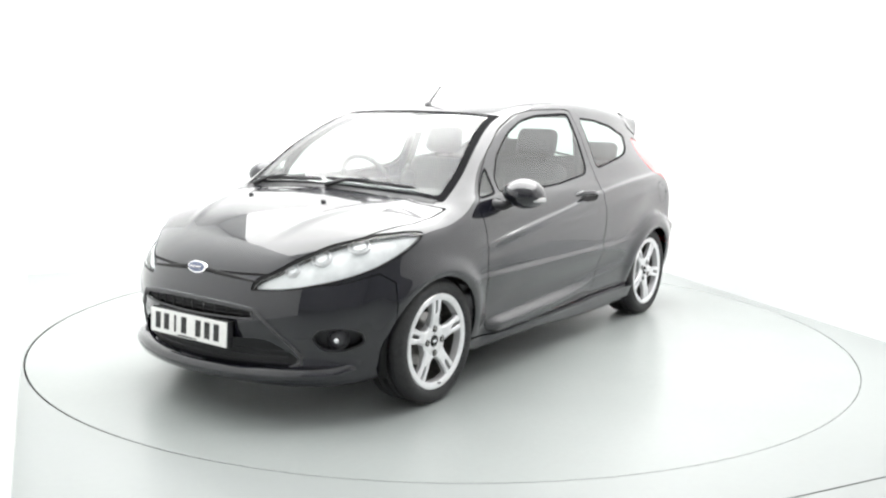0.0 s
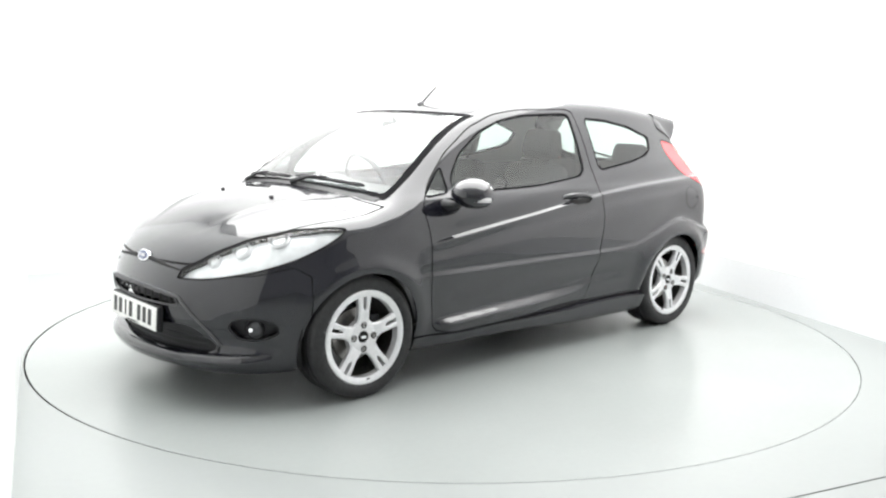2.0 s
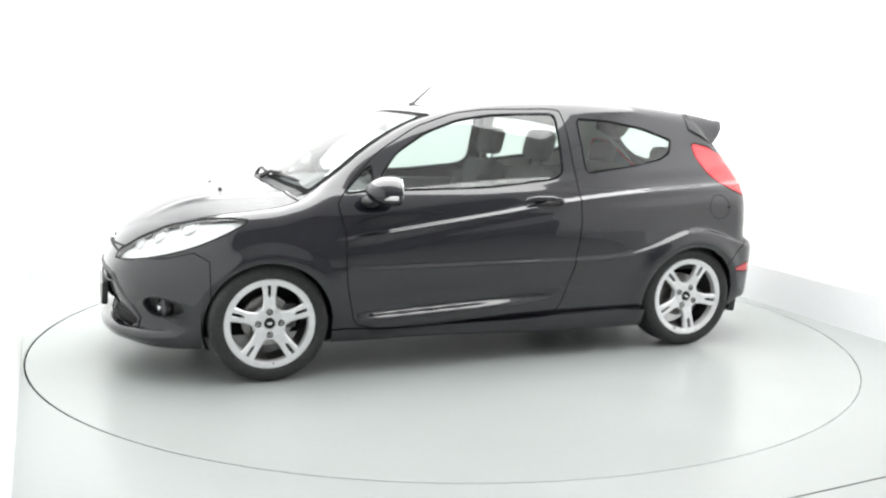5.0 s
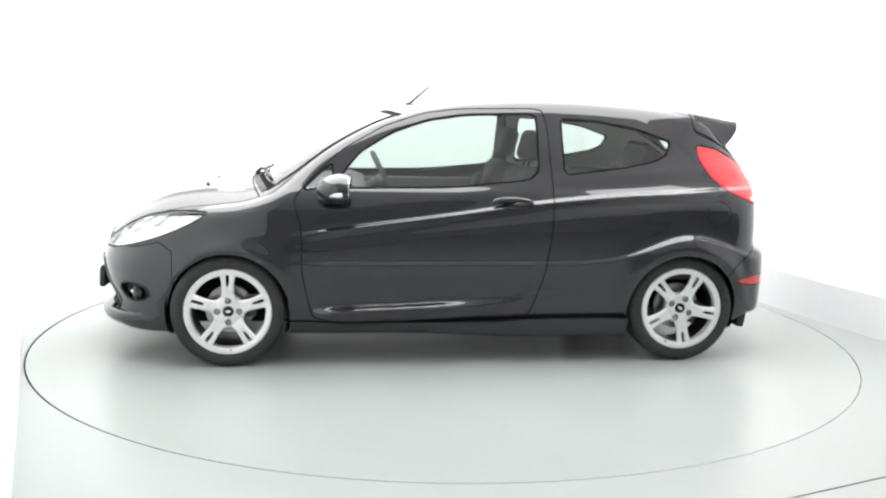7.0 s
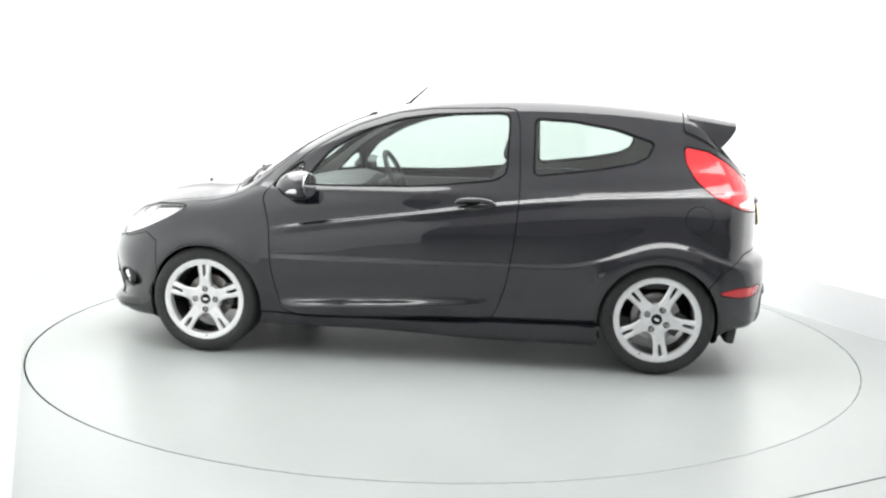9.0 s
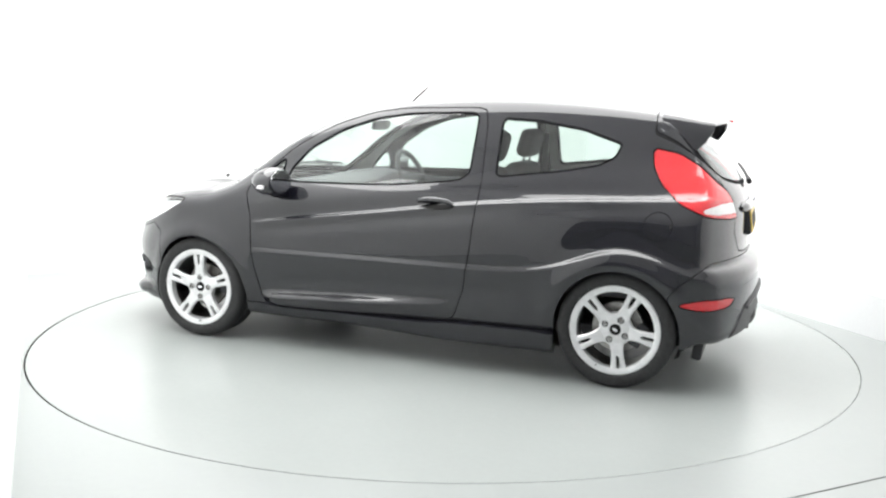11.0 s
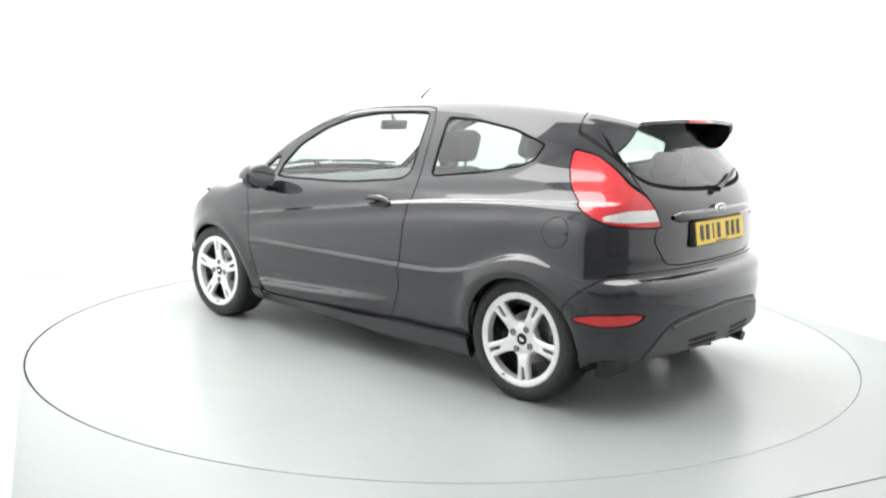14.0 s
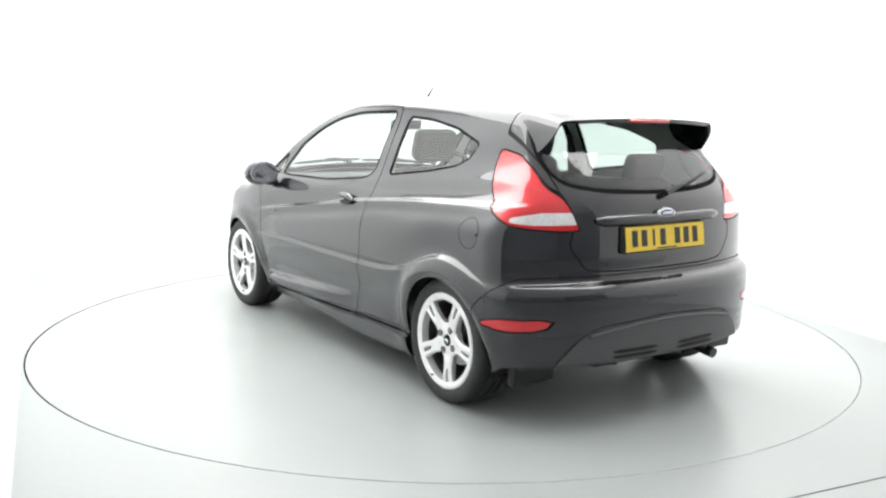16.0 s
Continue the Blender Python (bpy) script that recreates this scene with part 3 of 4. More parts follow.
# The hole's offset stands in for glare: it thins the ring at +x.
R_TABLE, GAP = 2.437, 0.0062
bm = bmesh.new()
inner, outer = [], []
for k in range(160):
    a = 2 * math.pi * k / 160
    inner.append(bm.verts.new(((R_TABLE + GAP) * math.cos(a) - 0.0035, (R_TABLE + GAP) * math.sin(a), 0)))
    outer.append(bm.verts.new((5.9 * math.cos(a), 5.9 * math.sin(a), 0)))
for k in range(160):
    j = (k + 1) % 160
    bm.faces.new((inner[k], outer[k], outer[j], inner[j]))
tagged(part("floor", bm, FLOOR, smooth=False), "glossy pale grey painted floor with faint scuffs", "floor", kind="structure")
bm = bmesh.new()
lathe(bm, [(0, -0.052), (R_TABLE + GAP, -0.052), (R_TABLE + GAP, -0.003)], 160, "z")
tagged(part("floor_pit", bm, PIT, smooth=False), "dark pit under the turntable gap", "floor", kind="structure")
bm = bmesh.new()
lathe(bm, [(0.0, 0.0), (R_TABLE - 0.003, 0.0), (R_TABLE, -0.002)], 160, "z")
turntable = tagged(part("turntable", bm, TABLE, smooth=True, angle=20), "large round glossy grey turntable flush with the floor", "turntable")
bm = bmesh.new()
lathe(bm, [(R_TABLE, -0.0025), (R_TABLE, -0.045), (0.0, -0.045)], 160, "z")
part("edge_band", bm, PIT, turntable, "dark metal edge band", smooth=False)

# plan corners of the white walls
C_LEFT_END, C_LEFT, C_RIGHT_END = (-0.95, -3.88), (-3.38, 1.52), (3.945, -3.60)
C_RB = (1.42, 3.62)
H_WALL, H_DADO = 3.39, 0.27
slab("wall_left", run(C_LEFT_END, C_LEFT, 0.12), 0, H_WALL, WALL, "plain white booth wall", "wall")
slab("wall_back", run(C_LEFT, C_RB, 0.12), 0.0, H_WALL, BACK_WALL, "white back wall with added glow", "wall")
slab("wall_right", run(C_RB, C_RIGHT_END, 0.12), H_DADO, H_WALL, GLOW_WALL, "white wall with added glow above a low board", "wall")
IN_LEFT, IN_RB = (C_LEFT[0] + 0.012, C_LEFT[1] - 0.014), (C_RB[0] - 0.02, C_RB[1] - 0.03)
slab("base_trim", run(IN_LEFT, IN_RB, 0.012), 0, 0.014, DADO, "thin grey trim at the foot of the back wall", "trim")
slab("skirting_board", run(C_RB, C_RIGHT_END, 0.12), 0, H_DADO - 0.004, DADO, "pale grey low board along the wall", "skirting")

# the hall behind the camera, reached by the ceiling's added glow
slab("hall_floor", [(-6, -9), (6, -9), (6, 6), (-6, 6)], -0.12, -0.06, HALL_FLOOR, "grey hall floor", "floor")
slab("wall_hall_south", [(-6, -9.2), (6, -9.2), (6, -9), (-6, -9)], -0.1, 3.4, HALL, "plain pale hall wall", "wall")
slab("wall_hall_west", [(-6.2, -9.2), (-6, -9.2), (-6, 6), (-6.2, 6)], -0.1, 3.4, HALL, "plain pale hall wall", "wall")
slab("wall_hall_east", [(6, -9.2), (6.2, -9.2), (6.2, 6), (6, 6)], -0.1, 3.4, HALL, "plain pale hall wall", "wall")
slab("wall_hall_north", [(-6, 6), (6, 6), (6, 6.2), (-6, 6.2)], -0.1, 3.4, HALL, "plain pale hall wall", "wall")
slab("ceiling", [(-6.2, -9.2), (6.2, -9.2), (6.2, 6.2), (-6.2, 6.2)], 3.4, 3.5, CEILING, "white ceiling with added fill glow", "ceiling")

# ---------- points on the car's skin ----------
def meet(o, d, far=1.6):
    """Where a line from o outside, going in along d, meets the body; with the outward normal."""
    t = np.linspace(0, far, 1601)
    o, d = np.array(o, float), np.array(d, float)
    f = skin(*(o[None] + t[:, None] * d[None]).T)
    i = int(np.argmax(f < 0))
    p = o + d * (t[i - 1] + (t[i] - t[i - 1]) * f[i - 1] / (f[i - 1] - f[i] + 1e-12))
    return Vector(p), Vector(gradient(p[None])[0])


def on_side(x, z, sgn=-1):
    return meet((x, sgn * 1.3, z), (0, -sgn, 0))


def on_front(y, z):
    return meet((-2.5, y, z), (1, 0, 0))


def on_rear(y, z):
    return meet((2.4, y, z), (-1, 0, 0))


def on_top(x, y):
    return meet((x, y, 1.9), (0, 0, -1))


def facing(p, n, up=(0, 0, 1), lift=0.0):
    """A pose at p whose z axis is the normal n and whose y axis leans to up."""
    z = Vector(n).normalized()
    x = Vector(up).cross(z).normalized()
    m = Matrix((x, z.cross(x), z)).transposed().to_4x4()
    m.translation = Vector(p) + z * lift
    return m


def put(bm, m):
    bmesh.ops.transform(bm, matrix=m, verts=bm.verts)
    return bm


def dome(bm, rx, ry, h, seg=36):
    """An oval button."""
    rings = []
    for s, zz in ((1.0, -0.004), (1.0, 0.3 * h), (0.96, 0.75 * h), (0.86, h), (0.4, h * 1.05)):
        rings.append([bm.verts.new((rx * s * math.cos(2 * math.pi * k / seg), ry * s * math.sin(2 * math.pi * k / seg), zz)) for k in range(seg)])
    for a, b in zip(rings, rings[1:]):
        for k in range(seg):
            bm.faces.new((a[k], a[(k + 1) % seg], b[(k + 1) % seg], b[k]))
    bm.faces.new(rings[-1])


# ---------- trim on the skin ----------
for lamp, sgn in head_lamps:
    for lx, ly, lz, lr in ((-1.60, 0.64, 0.762, 0.050), (-1.73, 0.54, 0.715, 0.044), (-1.83, 0.46, 0.672, 0.032)):
        spot = np.array([[lx, sgn * ly, lz]])
        for _ in range(8):
            spot = spot - gradient(spot) * (skin(*spot.T)[:, None] + 0.027)
        m = facing(spot[0], gradient(spot)[0])
        bm = bmesh.new()
        lathe(bm, [(lr * 1.02, -0.006), (lr, 0.006), (lr * 0.92, 0.008), (lr * 0.80, 0.002), (lr * 0.76, -0.006)], 32, "z")
        housing = part("bezel", put(bm, m), ALLOY, lamp, "grey ring round the projector")
        bm = bmesh.new()
        dome(bm, lr * 0.62, lr * 0.62, 0.006, 24)
        part("projector", put(bm, m), REFLECTOR, housing, "round chrome projector")

def badge(m, rx, ry, parent):
    bm = bmesh.new()
    dome(bm, rx, ry, 0.008)
    ob = part("badge", put(bm, m), CHROME, parent, "oval chrome maker's badge")
    bm = bmesh.new()
    dome(bm, rx * 0.84, ry * 0.78, 0.002)
    part("badge_field", put(bm, m @ pose(0, 0, 0.0085)), BLUE, ob, "dark blue enamel field")
    bm = bmesh.new()
    for i in range(4):
        tube(bm, [(rx * (-0.52 + 0.3 * i), -ry * 0.25, 0.0125), (rx * (-0.42 + 0.3 * i), ry * 0.25, 0.0125)], 0.0022, 6)
    tube(bm, [(-rx * 0.55, -ry * 0.05, 0.0125), (rx * 0.55, ry * 0.05, 0.0125)], 0.002, 6)
    part("badge_emblem", put(bm, m), CHROME, ob)


p, n = on_front(0, 0.655)
badge(facing(p, (-1, 0, 0.35), lift=0.004), 0.062, 0.029, bonnet_ob)
p, n = on_rear(0, 0.925)
badge(facing(p, (1, 0, 0.2), lift=0.018), 0.056, 0.024, gate_ob)


def plate(m, mat, parent, label):
    bm = bmesh.new()
    box(bm, (0.52, 0.112, 0.006), (0, 0, 0.003), (0, 0, 0), 0.0025, 1)
    ob = part("number_plate", put(bm, m), mat, parent, label)
    for i in range(7):
        x = -0.205 + 0.0605 * i + (0.036 if i > 3 else 0)
        bm = bmesh.new()
        box(bm, (0.034 if i != 2 else 0.012, 0.074, 0.002), (x, 0.002, 0.0072))
        part("bar", put(bm, m), INK, ob, smooth=False)
    bm = bmesh.new()
    box(bm, (0.13, 0.006, 0.0015), (0.0, -0.048, 0.0068))
    part("small_print", put(bm, m), INK, ob, smooth=False)
    return ob


bm = bmesh.new()
box(bm, (0.53, 0.122, 0.03), (0, 0.0, -0.016), (0, 0, 0), 0.008)
mp = facing((-2.028, 0, 0.392), (-1, 0, 0.06))
part("plate_holder", put(bm, mp), BLACK, front_bumper_ob)
plate(mp, PLATE_WHITE, front_bumper_ob, "white front number plate")
mr = facing((1.836, 0, 0.820), (1, 0, 0.14))
bm = bmesh.new()
box(bm, (0.545, 0.124, 0.05), (0, 0, -0.026), (0, 0, 0), 0.010)
part("plate_recess", put(bm, mr), BLACK, gate_ob)
plate(mr, PLATE_YELLOW, gate_ob, "yellow rear number plate")

# strip above the rear plate
bm = bmesh.new()
pts = []
for i in range(17):
    y = -0.40 + 0.05 * i
    p, n = on_rear(y, 0.905)
    pts.append(p + n * 0.002)
tube(bm, pts, [0.012] + [0.026] * 15 + [0.012], 16)
part("tailgate_strip", bm, PAINT, gate_ob, "slim gloss black strip above the plate")

# dark slot below the bonnet's edge, behind the badge
for sgn in (-1, 1):
    bm = bmesh.new()
    tube(bm, [on_front(sgn * (0.055 + 0.034 * i), 0.652 - 0.003 * i)[0] + Vector((0.002, 0, 0)) for i in range(10)], [0.012, 0.012, 0.011, 0.010, 0.009, 0.008, 0.007, 0.006, 0.005, 0.003], 8)
    part("bonnet_slot", bm, SEAM, front_bumper_ob, "thin dark slot under the bonnet edge")

# grille bars and surround
for j, z in enumerate((0.480, 0.497)):
    bm = bmesh.new()
    tube(bm, [on_front(-0.33 + 0.055 * i, z)[0] + Vector((0.022, 0, 0)) for i in range(13)], 0.0035, 6)
    part("grille_bar", bm, BLACK, front_bumper_ob)
for i in range(9):
    y = -0.28 + 0.07 * i
    bm = bmesh.new()
    p, q = on_front(y, 0.468)[0], on_front(y, 0.515)[0]
    tube(bm, [p + Vector((0.02, 0, 0)), q + Vector((0.02, 0, 0))], 0.005, 6)
    part("grille_bar", bm, BLACK, front_bumper_ob)
for z in (0.245, 0.27, 0.295, 0.32):
    bm = bmesh.new()
    w = 0.46 if z > 0.25 else 0.36
    tube(bm, [on_front(-w + 2 * w * i / 16, z)[0] + Vector((0.026, 0, 0)) for i in range(17)], 0.004, 6)
    part("grille_bar", bm, BLACK, front_bumper_ob)


def ring_on(poly, on, lift, r, name, mat, parent, label="", sgn=1):
    pts = rounded(poly, 1, 0.25)
    pts = [on(sgn * u, v)[0] + on(sgn * u, v)[1] * lift for u, v in pts]
    pts.append(pts[0])
    bm = bmesh.new()
    tube(bm, pts, r, 8)
    return part(name, bm, mat, parent, label, angle=60)


ring_on(SLOT, on_front, 0.001, 0.005, "grille_surround", GREY_PLASTIC, front_bumper_ob, "satin grey grille surround")
FRAME = [(-0.355, 0.522), (-0.395, 0.48), (-0.535, 0.315), (-0.525, 0.262), (-0.34, 0.214), (0, 0.200), (0.34, 0.214), (0.525, 0.262), (0.535, 0.315), (0.395, 0.48), (0.355, 0.522), (0, 0.538)]
ring_on(FRAME, on_front, 0.001, 0.008, "grille_surround", GREY_PLASTIC, front_bumper_ob, "satin grey grille surround")
for sgn in (-1, 1):
    ring_on(FOG, on_front, 0.001, 0.005, "fog_surround", BLACK, front_bumper_ob, "", sgn)
    p, n = on_front(sgn * 0.655, 0.382)
    m = facing(p, (-1, sgn * 0.45, 0), lift=-0.016)
    bm = bmesh.new()
    lathe(bm, [(0.0, 0.012), (0.028, 0.008), (0.038, 0.0), (0.042, 0.010), (0.046, 0.008), (0.047, -0.02)], 28, "z")
    fl = part("fog_lamp", put(bm, m), DARK_METAL, front_bumper_ob, "round dark fog lamp")
    bm = bmesh.new()
    dome(bm, 0.013, 0.013, 0.012, 16)
    part("bulb", put(bm, m @ pose(0, 0, 0.010)), CHROME, fl)

# chin lip along the front
bm = bmesh.new()
rows = []
for i in range(41):
    y = -0.72 + 1.44 * i / 40
    p, n = on_front(y, 0.205 + 0.02 * abs(y))
    o = Vector((n.x, n.y, 0)).normalized()
    rows.append([bm.verts.new(p + o * (a * (1 - float(ease(np.array(abs(y)), 0.62, 0.72))) - 0.006 * float(ease(np.array(abs(y)), 0.62, 0.72))) + Vector((0, 0, b))) for a, b in ((-0.02, 0.052), (0.012, 0.046), (0.034, 0.032), (0.040, 0.012), (0.028, -0.018), (-0.03, -0.030))])
for a, b in zip(rows, rows[1:]):
    for j in range(5):
        bm.faces.new((a[j], a[j + 1], b[j + 1], b[j]))
bmesh.ops.recalc_face_normals(bm, faces=bm.faces)
part("chin_lip", bm, PAINT, front_bumper_ob, "gloss black chin lip", angle=60)

# door handles, side marks
for sgn, d in zip((-1, 1), part_sides["door"]):
    p, n = on_side(0.265, 0.876, sgn)
    m = facing(p, n, lift=0.0)
    bm = bmesh.new()
    dome(bm, 0.105, 0.034, 0.0015)
    h = part("handle_recess", put(bm, m @ pose(0, 0, -0.001)), SEAM, d, "dark handle recess")
    bm = bmesh.new()
    tube(bm, [(-0.112, 0.004, 0.006), (-0.09, 0.006, 0.022), (-0.04, 0.008, 0.030), (0.04, 0.008, 0.030), (0.09, 0.006, 0.022), (0.112, 0.004, 0.006)], [0.010, 0.014, 0.015, 0.015, 0.014, 0.010], 12)
    part("door_handle", put(bm, m), PAINT, d, "black pull handle")

# mirrors
for sgn, d in zip((-1, 1), part_sides["door"]):
    bm = bmesh.new()
    bmesh.ops.create_uvsphere(bm, u_segments=28, v_segments=18, radius=1.0)
    for v in bm.verts:
        x, y, z = v.co
        x = min(x, 0.45)
        taper = 1.0 - 0.22 * max(y, 0)**2
        v.co = (x * (0.125 if x < 0 else 0.110), y * 0.106, z * 0.076 * taper + 0.010 * y)
    mm = pose(-0.655, sgn * 0.925, 0.968, 0, 0, 0) @ Matrix.Diagonal((1, sgn * -1, 1, 1)) @ pose(0, 0, 0, 0, 0, -8)
    put(bm, mm)
    bmesh.ops.recalc_face_normals(bm, faces=bm.faces)
    mir = part("wing_mirror", bm, PAINT, d, "rounded black wing mirror")
    bm = bmesh.new()
    dome(bm, 0.090, 0.064, 0.001)
    part("mirror_glass", put(bm, facing((-0.655 + 0.051, sgn * 0.925, 0.968), (1, 0.12 * sgn, 0))), MIRROR, mir, "silvered mirror glass")
    bm = bmesh.new()
    box(bm, (0.10, 0.024, 0.02), (0, 0, 0), (0, 0, 0), 0.008)
    part("indicator", put(bm, facing((-0.690, sgn * 1.014, 0.942), (-0.55, sgn * 0.83, 0))), WHITE_LENS, mir, "clear side indicator strip")
    bm = bmesh.new()
    p0 = on_side(-0.735, 0.905, sgn)[0]
    tube(bm, [p0 - Vector((0, sgn * 0.02, 0.0)), p0 + Vector((0.015, sgn * 0.035, 0.0)), Vector((-0.675, sgn * 0.875, 0.925)), Vector((-0.655, sgn * 0.90, 0.95))], [0.045, 0.034, 0.030, 0.034], 12, 0.7)
    part("mirror_foot", bm, BLACK, mir)

# aerial
bm = bmesh.new()
p, n = on_top(-0.235, 0)
lathe(bm, [(0.024, 0.0), (0.020, 0.008), (0.010, 0.016), (0.0, 0.018)], 20, "z", at=(p.x, 0, p.z - 0.002))
tube(bm, [(p.x, 0, p.z), (p.x + 0.06, 0, p.z + 0.055), (p.x + 0.125, 0, p.z + 0.110)], [0.008, 0.007, 0.005], 8)
part("aerial", bm, BLACK, car, "short black roof aerial")

# washer jets
for y in (-0.25, 0.25):
    p, n = on_top(-1.41, y)
    bm = bmesh.new()
    dome(bm, 0.016, 0.010, 0.010, 16)
    part("washer_jet", put(bm, facing(p, n, (1, 0, 0))), BLACK, bonnet_ob)


# wipers
def wiper(y0, y1, x_off, pivot):
    bm = bmesh.new()
    pts = []
    for i in range(13):
        y = y0 + (y1 - y0) * i / 12
        p, n = on_top(-1.098 + 0.22 * y * y + x_off, y)
        pts.append(p + n * 0.016)
    tube(bm, pts, [0.006] + [0.010] * 11 + [0.006], 8)
    w = part("wiper", bm, BLACK, car, "black windscreen wiper")
    bm = bmesh.new()
    q = on_top(-1.150 + 0.2 * pivot * pivot, pivot)[0] + Vector((0, 0, 0.012))
    tube(bm, [q, (q * 0.5 + pts[6] * 0.5) + Vector((0, 0, 0.022)), pts[6] + Vector((0, 0, 0.012))], [0.014, 0.009, 0.007], 8)
    part("wiper_arm", bm, BLACK, w)


wiper(0.05, 0.62, 0.0, 0.58)
wiper(-0.52, 0.02, 0.012, -0.02)
# cowl strip below the screen
bm = bmesh.new()
rows = []
for i in range(41):
    y = -0.66 + 1.32 * i / 40
    rows.append([bm.verts.new(on_top(-1.160 + 0.19 * y * y + a, y)[0] + Vector((0, 0, b))) for a, b in ((0.0, 0.001), (0.008, 0.003), (0.022, 0.004), (0.034, 0.003))])
for a, b in zip(rows, rows[1:]):
    for j in range(3):
        bm.faces.new((a[j], a[j + 1], b[j + 1], b[j]))
bmesh.ops.recalc_face_normals(bm, faces=bm.faces)
part("scuttle_panel", bm, BLACK, car, "matt black scuttle below the screen")

# roof spoiler
bm = bmesh.new()
NU, NV = 48, 10
tops, lows = [], []
for i in range(NU + 1):
    u = -1 + 2 * i / NU
    au = abs(u)
    y = 0.550 * math.sin(u * 1.25) / math.sin(1.25)
    drop = 0.14 * float(ease(np.array(au), 0.80, 1.0))
    x_end = 1.700 - 0.22 * y * y - 0.08 * float(ease(np.array(au), 0.86, 1.0))
    ct, cl = [], []
    for j in range(NV + 1):
        v = j / NV
        x = 1.385 + (x_end - 1.385) * v
        base = 1.398 - 0.07 * y * y - 0.035 * v - 0.020 * v * v + 0.012 * v**4
        t = 0.018 + 0.016 * (1 - v)
        z = base - drop * (0.55 + 0.45 * v)
        ct.append(bm.verts.new((x, y, z)))
        cl.append(bm.verts.new((x - 0.012 * v, y * (0.985), z - t - 0.02 * (1 - v))))
    tops.append(ct), lows.append(cl)
for i in range(NU):
    for j in range(NV):
        bm.faces.new((tops[i][j], tops[i][j + 1], tops[i + 1][j + 1], tops[i + 1][j]))
        bm.faces.new((lows[i][j], lows[i + 1][j], lows[i + 1][j + 1], lows[i][j + 1]))
    bm.faces.new((tops[i][NV], lows[i][NV], lows[i + 1][NV], tops[i + 1][NV]))
    bm.faces.new((tops[i][0], tops[i + 1][0], lows[i + 1][0], lows[i][0]))
for e in (0, NU):
    for j in range(NV):
        bm.faces.new((tops[e][j], tops[e][j + 1], lows[e][j + 1], lows[e][j]))
bmesh.ops.recalc_face_normals(bm, faces=bm.faces)
spoiler = part("roof_spoiler", bm, PAINT, gate_ob, "large black roof spoiler with down-turned ends", angle=50)
bm = bmesh.new()
box(bm, (0.014, 0.26, 0.014), (1.700, 0, 1.343), (0, 15, 0), 0.004)
part("brake_light", bm, RED, spoiler, "slim red high brake light")

# rear wiper
bm = bmesh.new()
p, n = on_rear(0.02, 1.005)
a = [on_rear(0.02 + 0.036 * i, 1.005 + 0.008 * i)[0] + on_rear(0.02 + 0.036 * i, 1.005 + 0.008 * i)[1] * 0.024 for i in range(11)]
tube(bm, a, [0.017, 0.014, 0.012] + [0.009] * 7 + [0.005], 8)
part("rear_wiper", bm, BLACK, gate_ob, "black rear wiper")

# diffuser slots and fins, mud flaps, exhaust
for y, hw in ((-0.20, 0.13), (0.20, 0.13)):
    bm = bmesh.new()
    for z in (0.300, 0.325):
        tube(bm, [on_rear(y + hw * (i / 4 - 1), z)[0] + Vector((0.004, 0, 0)) for i in range(9)], [0.004] + [0.009] * 7 + [0.004], 8)
    part("diffuser_slot", bm, SEAM, rear_bumper_ob, "dark slots in the diffuser")
bm = bmesh.new()
tube(bm, [on_rear(-0.46 + 0.0575 * i, 0.452 - 0.22 * (-0.46 + 0.0575 * i)**2)[0] + Vector((0.008, 0, 0)) for i in range(17)], 0.008, 8)
part("diffuser_lip", bm, GREY_PLASTIC, rear_bumper_ob, "raised edge along the diffuser")
for y in (-0.30, -0.10, 0.10, 0.30):
    bm = bmesh.new()
    p, n = on_rear(y, 0.29)
    box(bm, (0.09, 0.014, 0.07), (p.x - 0.050, y, 0.285), (0, -15, 0), 0.004)
    part("diffuser_fin", bm, GREY_PLASTIC, rear_bumper_ob)
for sgn in (-1, 1):
    bm = bmesh.new()
    box(bm, (0.05, 0.24, 0.13), (1.645, sgn * 0.615, 0.235), (0, 8, 0), 0.012)
    part("mud_flap", bm, BLACK, car, "matt black mud flap behind the wheel")
bm = bmesh.new()
box(bm, (0.26, 0.62, 0.13), (1.55, 0.05, 0.245), (0, 0, 0), 0.05, 3)
silencer = part("silencer", bm, DARK_METAL, car, "dull dark exhaust silencer")
bm = bmesh.new()
tube(bm, [(1.62, 0.42, 0.225), (1.74, 0.42, 0.215), (1.815, 0.42, 0.205)], 0.027, 14)
part("exhaust_tip", bm, DARK_METAL, silencer, "round sooty exhaust tip")
bm = bmesh.new()
p, n = on_side(1.49, 0.835, -1)
dome(bm, 0.010, 0.008, 0.003, 14)
part("flap_catch", put(bm, facing(p, n)), BLACK, car)

# ---------- cabin ----------
bm = bmesh.new()
box(bm, (2.5, 1.40, 0.06), (0.25, 0, 0.26), (0, 0, 0), 0.02)
part("cabin_floor", bm, TRIM, car, "dark carpeted cabin floor")
bm = bmesh.new()
rows = []
for i in range(25):
    y = -0.70 + 1.40 * i / 24
    hump = 0.035 * math.exp(-((y - 0.36) / 0.18)**2)
    rows.append([bm.verts.new((x, y * k, z + hump * h)) for x, z, h, k in ((-1.05, 0.90, 0, 0.92), (-0.80, 0.945, 0.3, 0.98), (-0.58, 0.945, 1, 1), (-0.50, 0.915, 1, 1), (-0.47, 0.82, 0.3, 1), (-0.52, 0.62, 0, 1), (-0.60, 0.45, 0, 1))])
for a, b in zip(rows, rows[1:]):
    for j in range(6):
        bm.faces.new((a[j], a[j + 1], b[j + 1], b[j]))
part("dashboard", bm, TRIM, car, "dark grey dashboard")
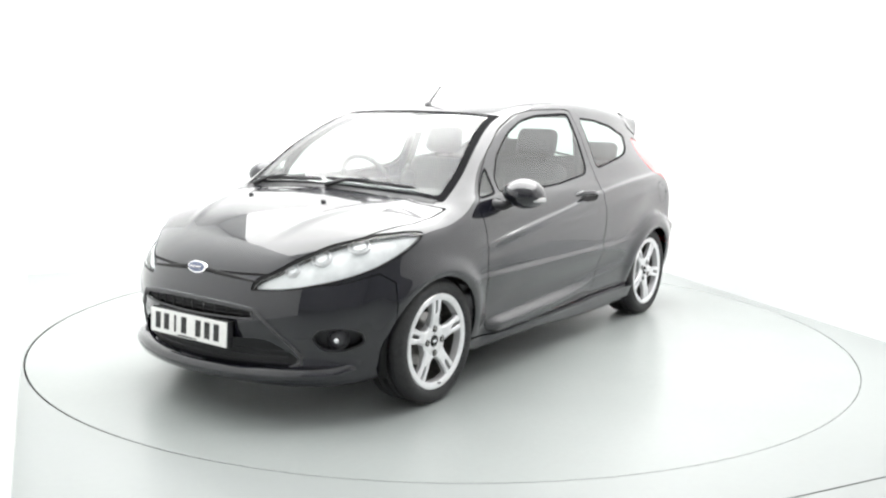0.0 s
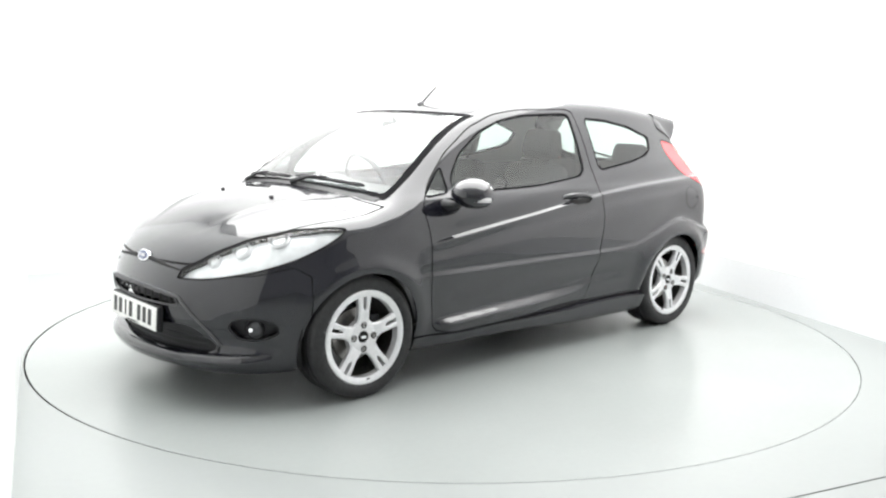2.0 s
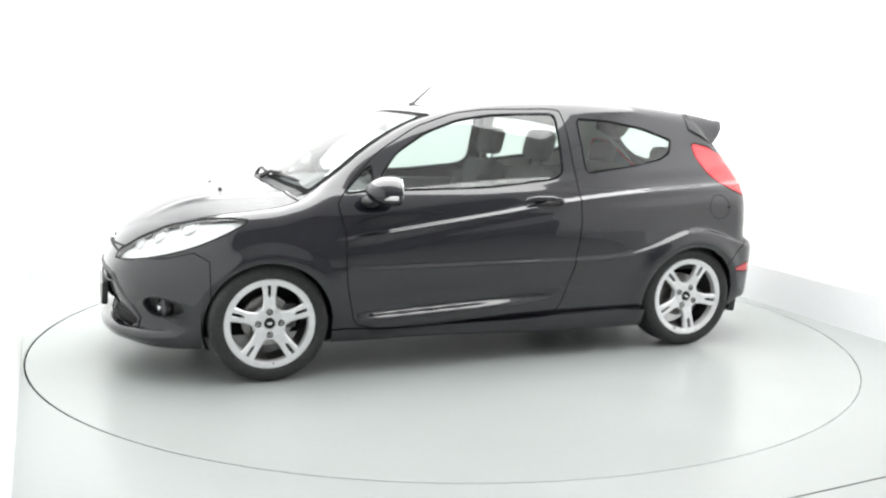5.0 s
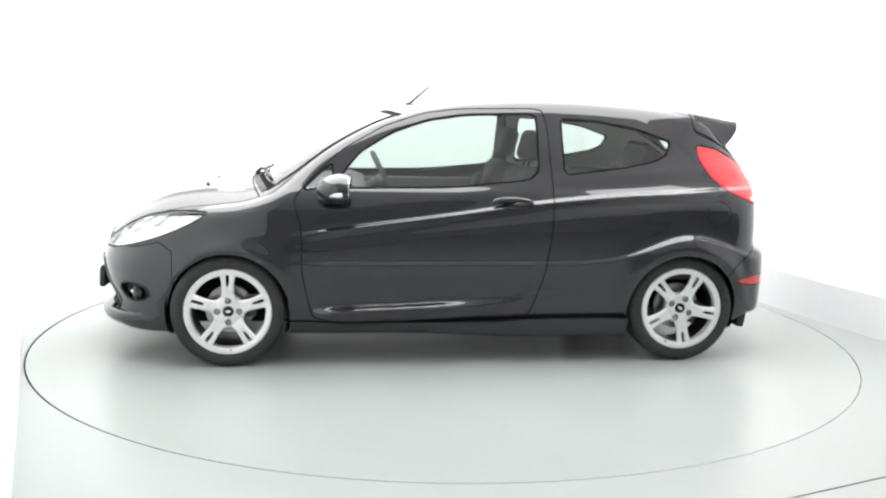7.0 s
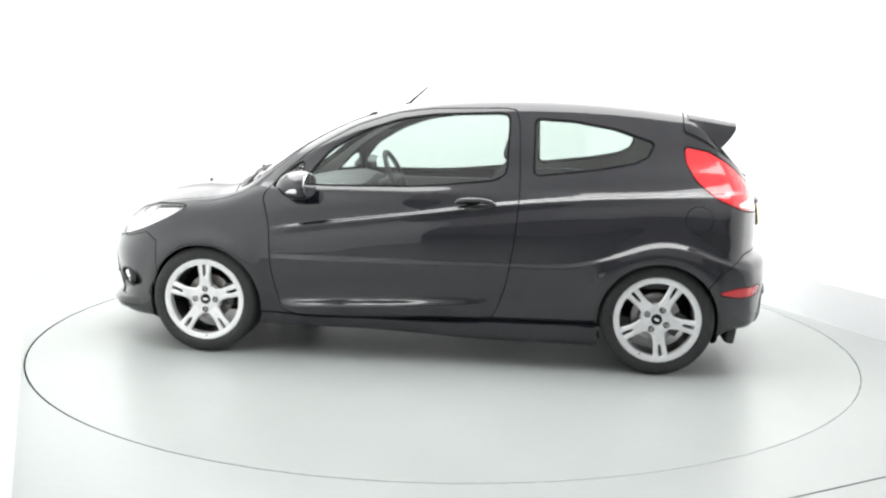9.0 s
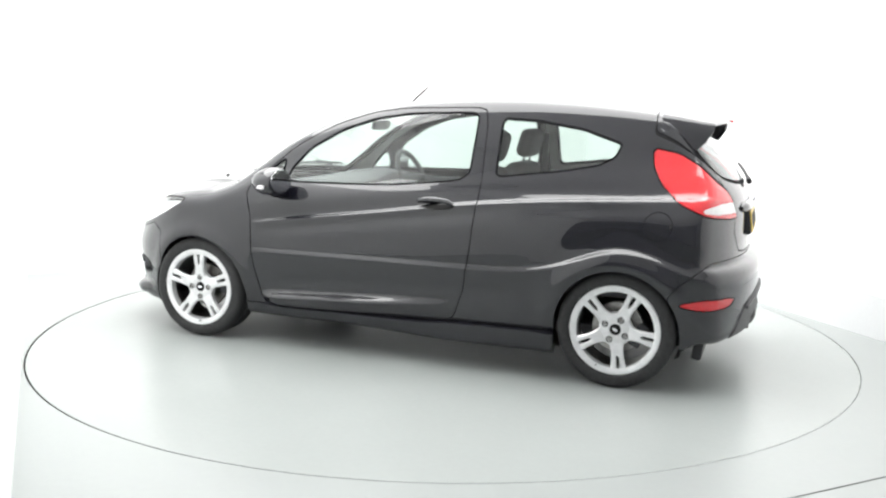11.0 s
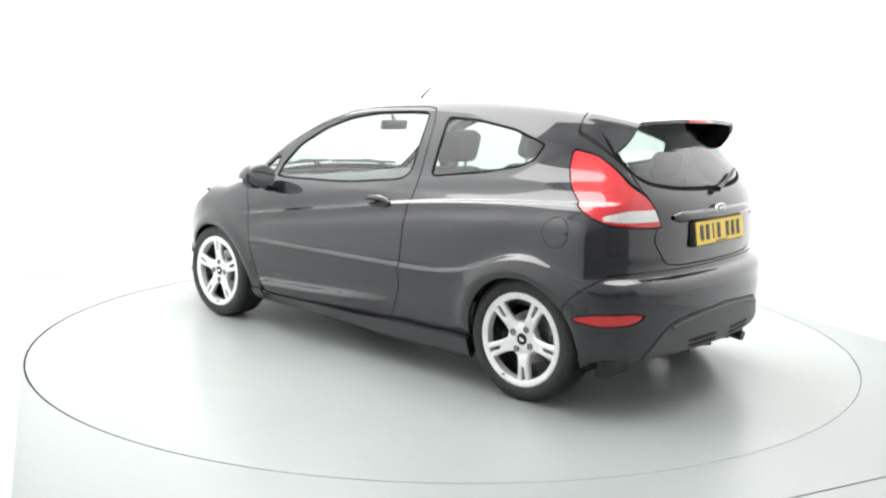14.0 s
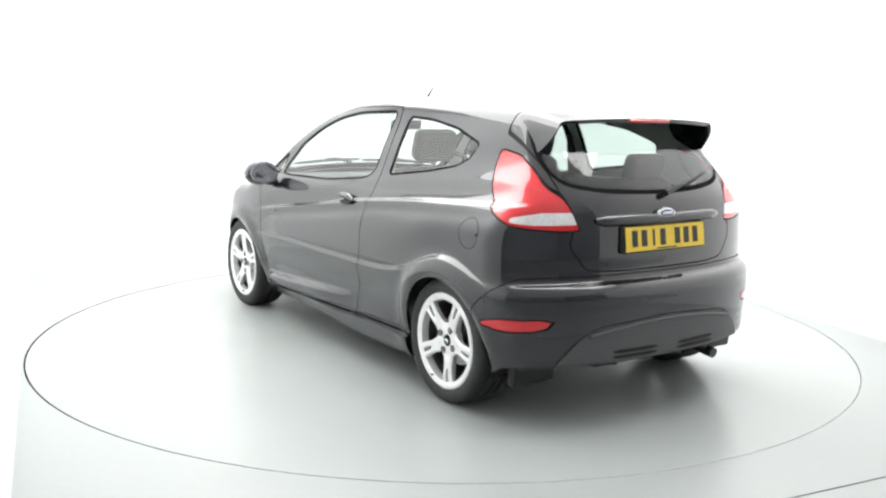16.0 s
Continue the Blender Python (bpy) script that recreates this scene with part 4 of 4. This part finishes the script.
for sgn, d in zip((-1, 1), part_sides["door"]):
    bm = bmesh.new()
    box(bm, (1.25, 0.05, 0.62), (-0.18, sgn * 0.745, 0.60), (0, 0, 0), 0.02)
    part("door_lining", bm, TRIM, d, "dark door lining")
# steering wheel on the far side
bm = bmesh.new()
wheel_pts = [(0.185 * math.cos(2 * math.pi * k / 36), 0.185 * math.sin(2 * math.pi * k / 36), 0) for k in range(37)]
tube(bm, wheel_pts, 0.016, 10)
tube(bm, [(-0.18, 0, 0), (0, 0, -0.03), (0.18, 0, 0)], [0.014, 0.045, 0.014], 10)
tube(bm, [(0, 0, -0.03), (0, -0.18, 0)], [0.04, 0.014], 10)
part("steering_wheel", put(bm, facing((-0.36, 0.36, 0.925), (0.90, 0, 0.43))), TRIM, car, "black three-spoke steering wheel")
bm = bmesh.new()
tube(bm, [(-0.62, 0.36, 0.80), (-0.38, 0.36, 0.915)], 0.035, 10)
part("steering_column", bm, TRIM, car)
bm = bmesh.new()
box(bm, (0.03, 0.23, 0.065), (-0.43, 0.0, 1.275), (0, 15, 0), 0.014)
tube(bm, [(-0.42, 0, 1.29), (-0.45, 0, 1.335)], 0.01, 8)
part("rear_view_mirror", bm, BLACK, car)


def seat(x, y, w=0.50, back=0.60, lean=16):
    s = new("front_seat")
    s.parent = car
    s.location = (x, y, 0.30)
    bm = bmesh.new()
    box(bm, (0.52, w, 0.16), (0, 0, 0.14), (0, -6, 0), 0.06, 4)
    for e in (-1, 1):
        box(bm, (0.46, 0.09, 0.13), (0, e * (w / 2 - 0.04), 0.19), (0, -6, 0), 0.045, 3)
    part("cushion", bm, CLOTH, s, "dark cloth cushion")
    bm = bmesh.new()
    m = pose(0.24, 0, 0.18, 0, lean, 0)
    box(bm, (0.14, w * 0.92, back), (0, 0, back / 2), (0, 0, 0), 0.06, 4)
    for e in (-1, 1):
        box(bm, (0.18, 0.09, back * 0.75), (-0.035, e * (w / 2 - 0.05), back * 0.42), (0, 0, e * 8), 0.04, 3)
    part("backrest", put(bm, m), CLOTH, s, "dark cloth backrest")
    bm = bmesh.new()
    box(bm, (0.10, 0.27, 0.18), (-0.01, 0, back + 0.125), (0, 0, 0), 0.045, 4)
    for e in (-1, 1):
        tube(bm, [(0, e * 0.07, back - 0.03), (0, e * 0.07, back + 0.08)], 0.007, 8)
    part("headrest", put(bm, m), CLOTH, s, "rounded dark headrest")
    return s


for y in (-0.36, 0.36):
    seat(0.02, y)
rear_seat = new("rear_seat")
rear_seat.parent = car
bm = bmesh.new()
box(bm, (0.50, 1.20, 0.20), (0.92, 0, 0.48), (0, -6, 0), 0.06, 4)
part("cushion", bm, CLOTH, rear_seat)
bm = bmesh.new()
box(bm, (0.14, 1.18, 0.58), (1.22, 0, 0.76), (0, 18, 0), 0.05, 4)
part("backrest", bm, CLOTH, rear_seat)
for y in (-0.38, 0.38):
    bm = bmesh.new()
    box(bm, (0.09, 0.26, 0.14), (1.325, y, 1.10), (0, 18, 0), 0.04, 4)
    part("headrest", bm, CLOTH, rear_seat)
bm = bmesh.new()
box(bm, (0.42, 1.02, 0.03), (1.50, 0, 0.955), (0, 3, 0), 0.01)
part("parcel_shelf", bm, TRIM, car, "dark parcel shelf")
# inner faces of the rear quarters
for sgn in (-1, 1):
    bm = bmesh.new()
    box(bm, (1.0, 0.05, 0.55), (0.98, sgn * 0.70, 0.72), (0, 0, 0), 0.02)
    part("quarter_lining", bm, TRIM, car, "dark quarter trim")
# seat belts by the door pillars
for sgn in (-1, 1):
    bm = bmesh.new()
    tube(bm, [(0.50, sgn * 0.60, 1.24), (0.47, sgn * 0.655, 0.95), (0.44, sgn * 0.68, 0.60)], 0.020, 8, 0.15)
    part("seat_belt", bm, BLACK, car)

# ---------- floor marks ----------
bm = bmesh.new()
box(bm, (3.2, 0.005, 0.003), (1.75, -2.285, 0.0012), (0, 0, 25.5))
tagged(part("floor_joint", bm, JOINT, smooth=False), "thin dark joint in the painted floor", "floor joint", kind="structure")


# ---------- what moves ----------
def motions():
    rows = [(0.0, 54.9), (0.5, 52.2), (1.0, 48.9)] + [(0.5 * k, 55.75 - 6.95 * 0.5 * k) for k in range(3, 33)]
    walk(turntable, [(t, pose(0, 0, 0, 0, 0, a)) for t, a in rows])
    walk(car, [(t, pose(0, 0, 0, 0, 0, a) @ pose(-0.009, -0.028, 0)) for t, a in rows])


motions()
